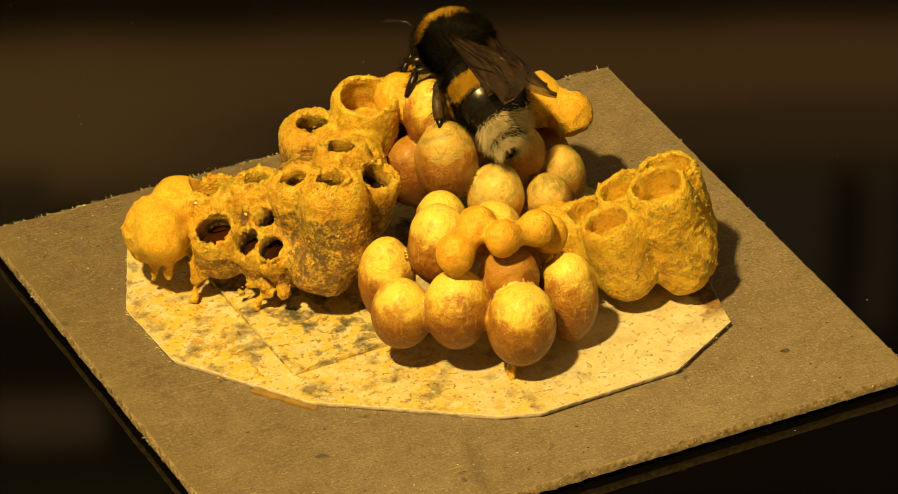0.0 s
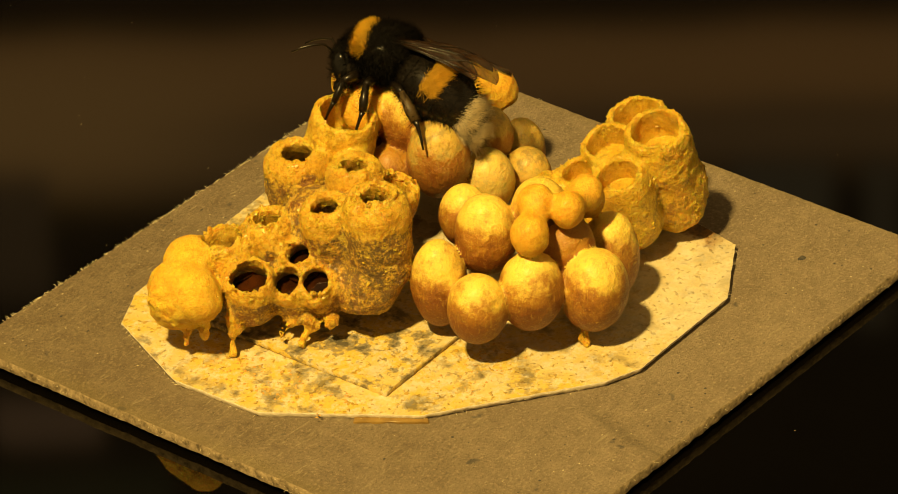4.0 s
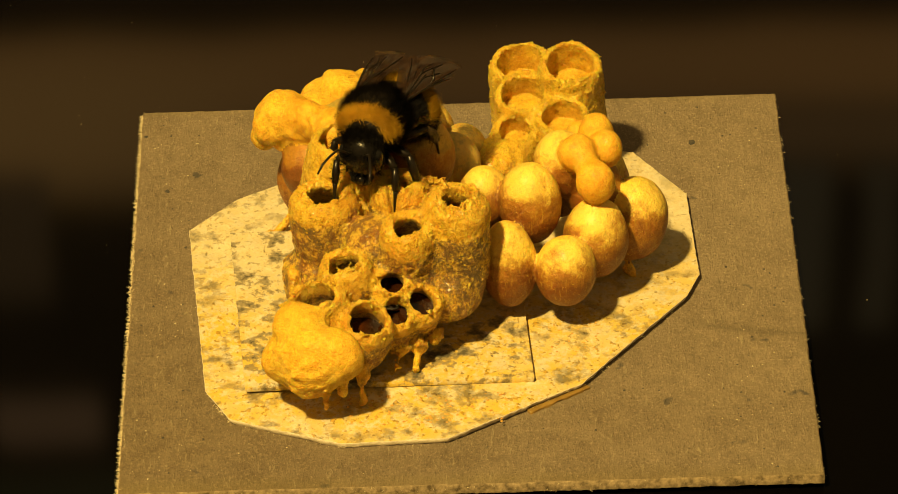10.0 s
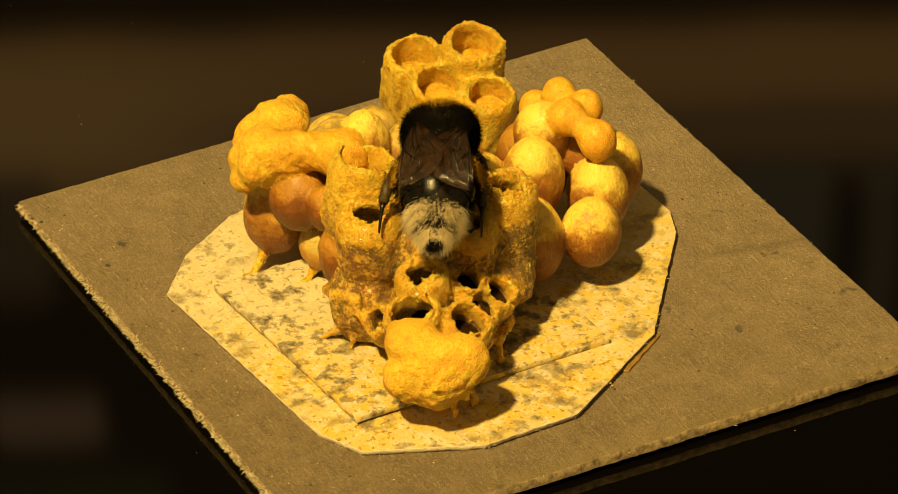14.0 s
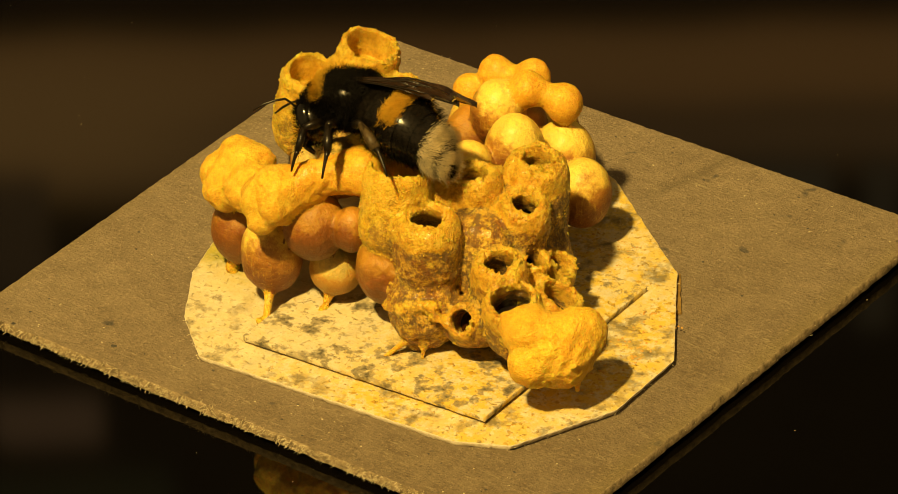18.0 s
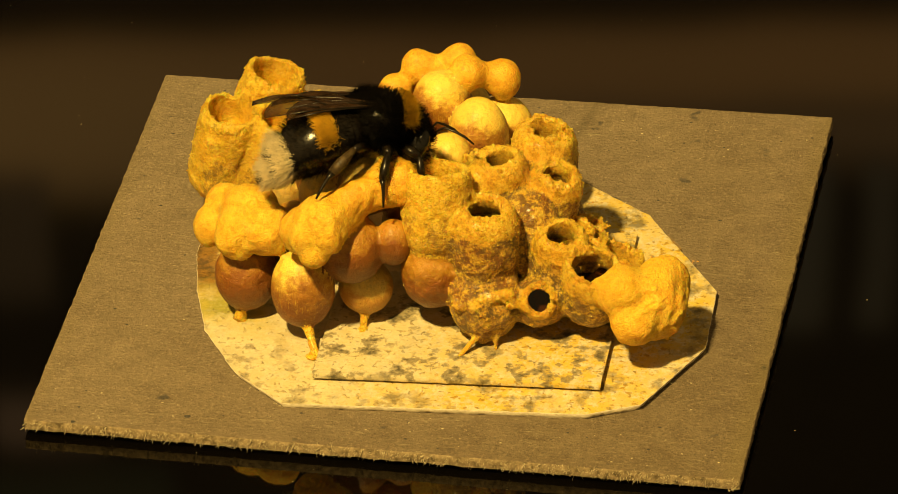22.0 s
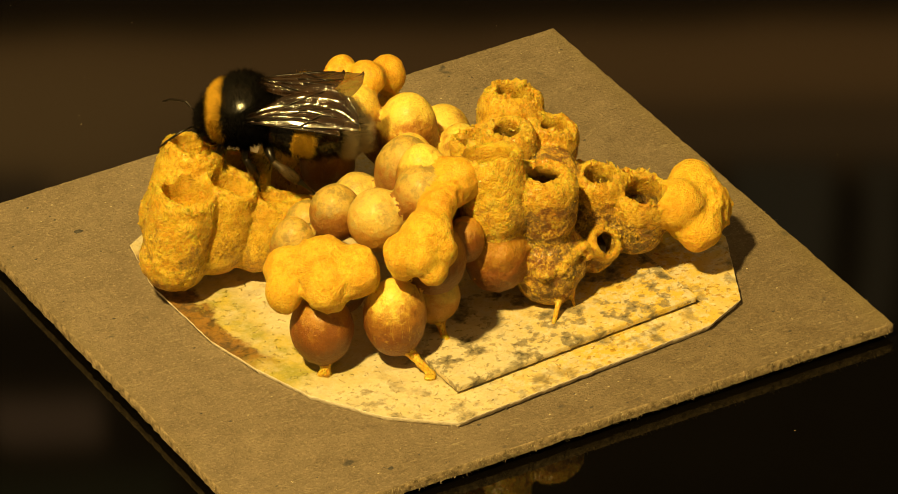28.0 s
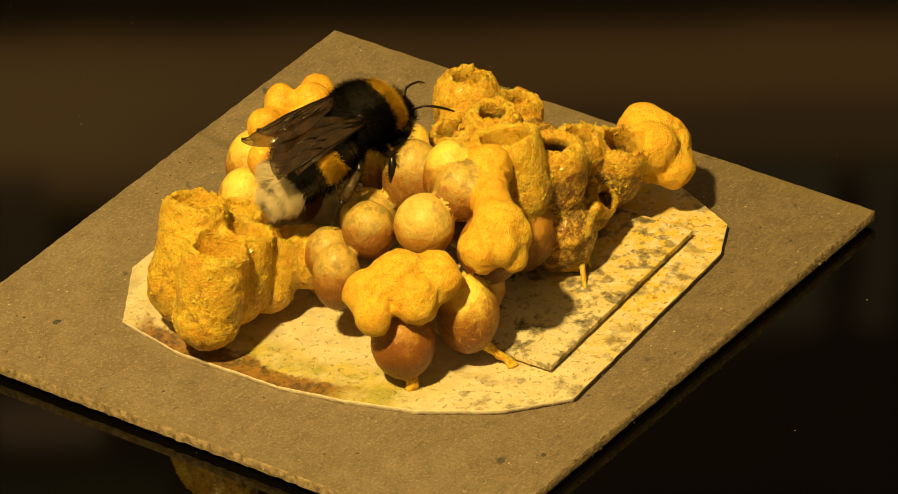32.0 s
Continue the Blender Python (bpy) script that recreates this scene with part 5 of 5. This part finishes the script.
# ---- crumbs and fibres ----
def crumbs(name, owner_base, count, z, area, mat, size, seed, label):
    rnd = random.Random(seed)
    verts, faces = [], []
    while count:
        x, y = rnd.uniform(area[0], area[2]), rnd.uniform(area[1], area[3])
        r = size * rnd.uniform(0.4, 1.3)
        k = len(verts)
        turn = rnd.uniform(0, 6.3)
        for q in range(5):
            verts.append(Vector((x + r * math.cos(turn + q * 1.257) * rnd.uniform(0.6, 1.1), y + r * math.sin(turn + q * 1.257) * rnd.uniform(0.6, 1.1), z)))
        verts.append(Vector((x + r * 0.2, y, z + r * rnd.uniform(0.4, 0.8))))
        faces += [(k + q, k + (q + 1) % 5, k + 5) for q in range(5)]
        count -= 1
    b = Vector(owner_base)
    ob = link_mesh(name, [(v - b) * MM for v in verts], faces, mat, None, label, False, None, "stuff")
    ob.location = b * MM
    tagged(ob, category="crumbs")
    return turns(ob)


crumbs("wax_crumbs", (-15, 12, 1.45), 260, 1.5, (-20.5, 12, 7.5, 19.5), CRUMB, 0.22, 21, "crumbs of orange wax on the small card")
crumbs("wax_crumbs", (-22, -4, 0.8), 110, 0.8, (-28, -8, -22.5, 9), CRUMB, 0.2, 22, "crumbs of orange wax on the cream card")
crumbs("wax_crumbs", (-8, -16, 0.8), 60, 0.8, (-16, -18, -6, -12), CRUMB, 0.16, 23, "crumbs of orange wax on the cream card")


def edge_fibres(outline, z0, z1, count, base, seed, long):
    rnd = random.Random(seed)
    verts, faces = [], []
    sides = list(zip(outline, outline[1:] + outline[:1]))
    for _ in range(count):
        (ax, ay), (bx, by) = sides[rnd.randrange(len(sides))]
        q = rnd.random()
        p = Vector((ax + (bx - ax) * q, ay + (by - ay) * q, rnd.uniform(z0, z1)))
        out = Vector((by - ay, ax - bx, 0)).normalized()
        if out.dot(p) < 0:
            out = -out
        p -= out * 0.1
        way = (out + Vector((rnd.gauss(0, 0.8), rnd.gauss(0, 0.8), rnd.gauss(0, 0.5)))).normalized()
        length = long * rnd.uniform(0.4, 1.5)
        side = way.orthogonal().normalized() * 0.028
        m = p + way * length * 0.5 + Vector((0, 0, rnd.gauss(0, 0.08)))
        t = p + way * length
        k = len(verts)
        verts += [p + side, p - side, m + side, m - side, t]
        faces += [(k, k + 1, k + 3, k + 2), (k + 2, k + 3, k + 4)]
    b = Vector(base)
    return [(v - b) * MM for v in verts], faces


v, f = edge_fibres([(-38.3, -40.0), (37.5, -39.1), (37.3, 31.7), (-38.2, 32.4)], -1.1, -0.1, 700, (0, 0, -1.1), 31, 0.36)
v2, f2 = edge_fibres([(37.3, 31.7), (-38.2, 32.4)], -1.1, 0.0, 2600, (0, 0, -1.1), 33, 0.45)
f += [tuple(i + len(v) for i in q) for q in f2]
v += v2
link_mesh("edge_fray", v, f, FIBRE, board, "loose fibres on the torn edge", False, None, "stuff")
v, f = edge_fibres([(11, 26), (-20.7, 23.7), (-26.2, 21.1), (-31.3, 9.5), (-30.9, -1.5), (-21.4, -15.7), (-5, -27.4), (15.5, -28.2), (24.5, -22.7), (25.8, -1.4), (17.1, 20.8)], 0.1, 0.7, 260, (0, 0, 0), 32, 0.35)
link_mesh("edge_fray", v, f, FIBRE, base_card, "loose fibres on the cut edge", False, None, "stuff")


def flecks(name, spots, z, mat, owner, label, seed):
    """Thin flat flecks pressed into the board: (x, y, radius) in mm."""
    rnd = random.Random(seed)
    verts, faces = [], []
    for x, y, r in spots:
        k, n = len(verts), 9
        ring = [(r * rnd.uniform(0.6, 1.1), 2 * math.pi * q / n) for q in range(n)]
        verts += [Vector((x + d * math.cos(a), y + 0.75 * d * math.sin(a), z + 0.004)) * MM for d, a in ring]
        verts.append(Vector((x, y, z + 0.03)) * MM)
        faces += [(k + q, k + (q + 1) % n, k + n) for q in range(n)]
    return link_mesh(name, verts, faces, mat, owner, label, False, None, "stuff")


rnd = random.Random(52)
edge_spot = lambda: (rnd.uniform(-37, 36), rnd.choice((rnd.uniform(-38, -29), rnd.uniform(25, 31), rnd.uniform(-38, 31))))
INK = plain("ink_fleck", (0.035, 0.036, 0.04), (0.09, 0.08, 0.07), 1.5, 0.8, 0.2, 0.05)
flecks("dark_fleck", [(27.5, -29.3, 0.55), (32.1, 31.2, 0.35), (20.5, 28.6, 0.45)] + [(*edge_spot(), rnd.uniform(0.07, 0.24)) for _ in range(90)], 1.1, INK, board, "dark flecks in the board", 53)
flecks("pale_fleck", [(*edge_spot(), rnd.uniform(0.05, 0.15)) for _ in range(130)], 1.1, FIBRE, board, "pale flecks in the board", 54)

# specks of dust on the glass
rnd = random.Random(41)
verts, faces = [], []
for _ in range(70):
    c, r, k = Vector((rnd.uniform(-55, 55), rnd.uniform(-60, 90), -1.79)), rnd.uniform(0.03, 0.07), len(verts)
    verts += [(c + Vector((r * math.cos(q * 1.571), r * math.sin(q * 1.571), 0))) * MM for q in range(4)] + [(c + Vector((0, 0, r))) * MM]
    faces += [(k + q, k + (q + 1) % 4, k + 4) for q in range(4)]
tagged(link_mesh("dust_specks", verts, faces, FIBRE, None, "tiny pale specks of dust on the black glass", False, None, "stuff"), category="dust")


# ---- what moves ----
def motions():
    for ob in TURNING:
        home = ob.matrix_basis.copy()
        walk(ob, [(t, pose(0, 0, 0, 0, 0, a) @ home) for t, a in enumerate(TURN)])
    walk(bee, [(t, pose(x * MM, y * MM, z * MM, 0, p, yaw) @ pose(0, 0, 0, roll, 0, 0) @ pose(0, 0, 0, 0, 31, 0)) for t, x, y, z, p, yaw, roll in BEE_ROWS])
    # the wings are spread while it turns about on the cells, and folded otherwise
    for s, w, at in wings:
        walk(w, [(t, at @ pose(0, 0, 0, -s * a * 0.4, 0, -s * a) @ at.inverted()) for t, a in
                 ((0, 0), (8.4, 0), (8.8, 8), (9.6, 6), (10.6, 14), (11, 40), (11.5, 44), (12, 30), (12.5, 18), (12.9, 4), (13.5, 0), (20.6, 0), (21.1, 5), (21.6, 2), (22, 0), (32, 0))])
    # legs stride while the bee walks and rest while it stands
    for s, phase, ob in legs:
        home = ob.matrix_basis.copy()
        rows = []
        for a, b_ in zip(BEE_ROWS, BEE_ROWS[1:]):
            fast = min(1.0, (abs(b_[5] - a[5]) / 60 + math.hypot(b_[1] - a[1], b_[2] - a[2]) / 6) / max(0.25, b_[0] - a[0]))
            rows.append((a[0], home @ pose(0, 0, 0, 0, 0, 16 * fast * math.sin(a[0] * 9 + phase + s))))
        rows.append((BEE_ROWS[-1][0], home))
        walk(ob, rows)


motions()
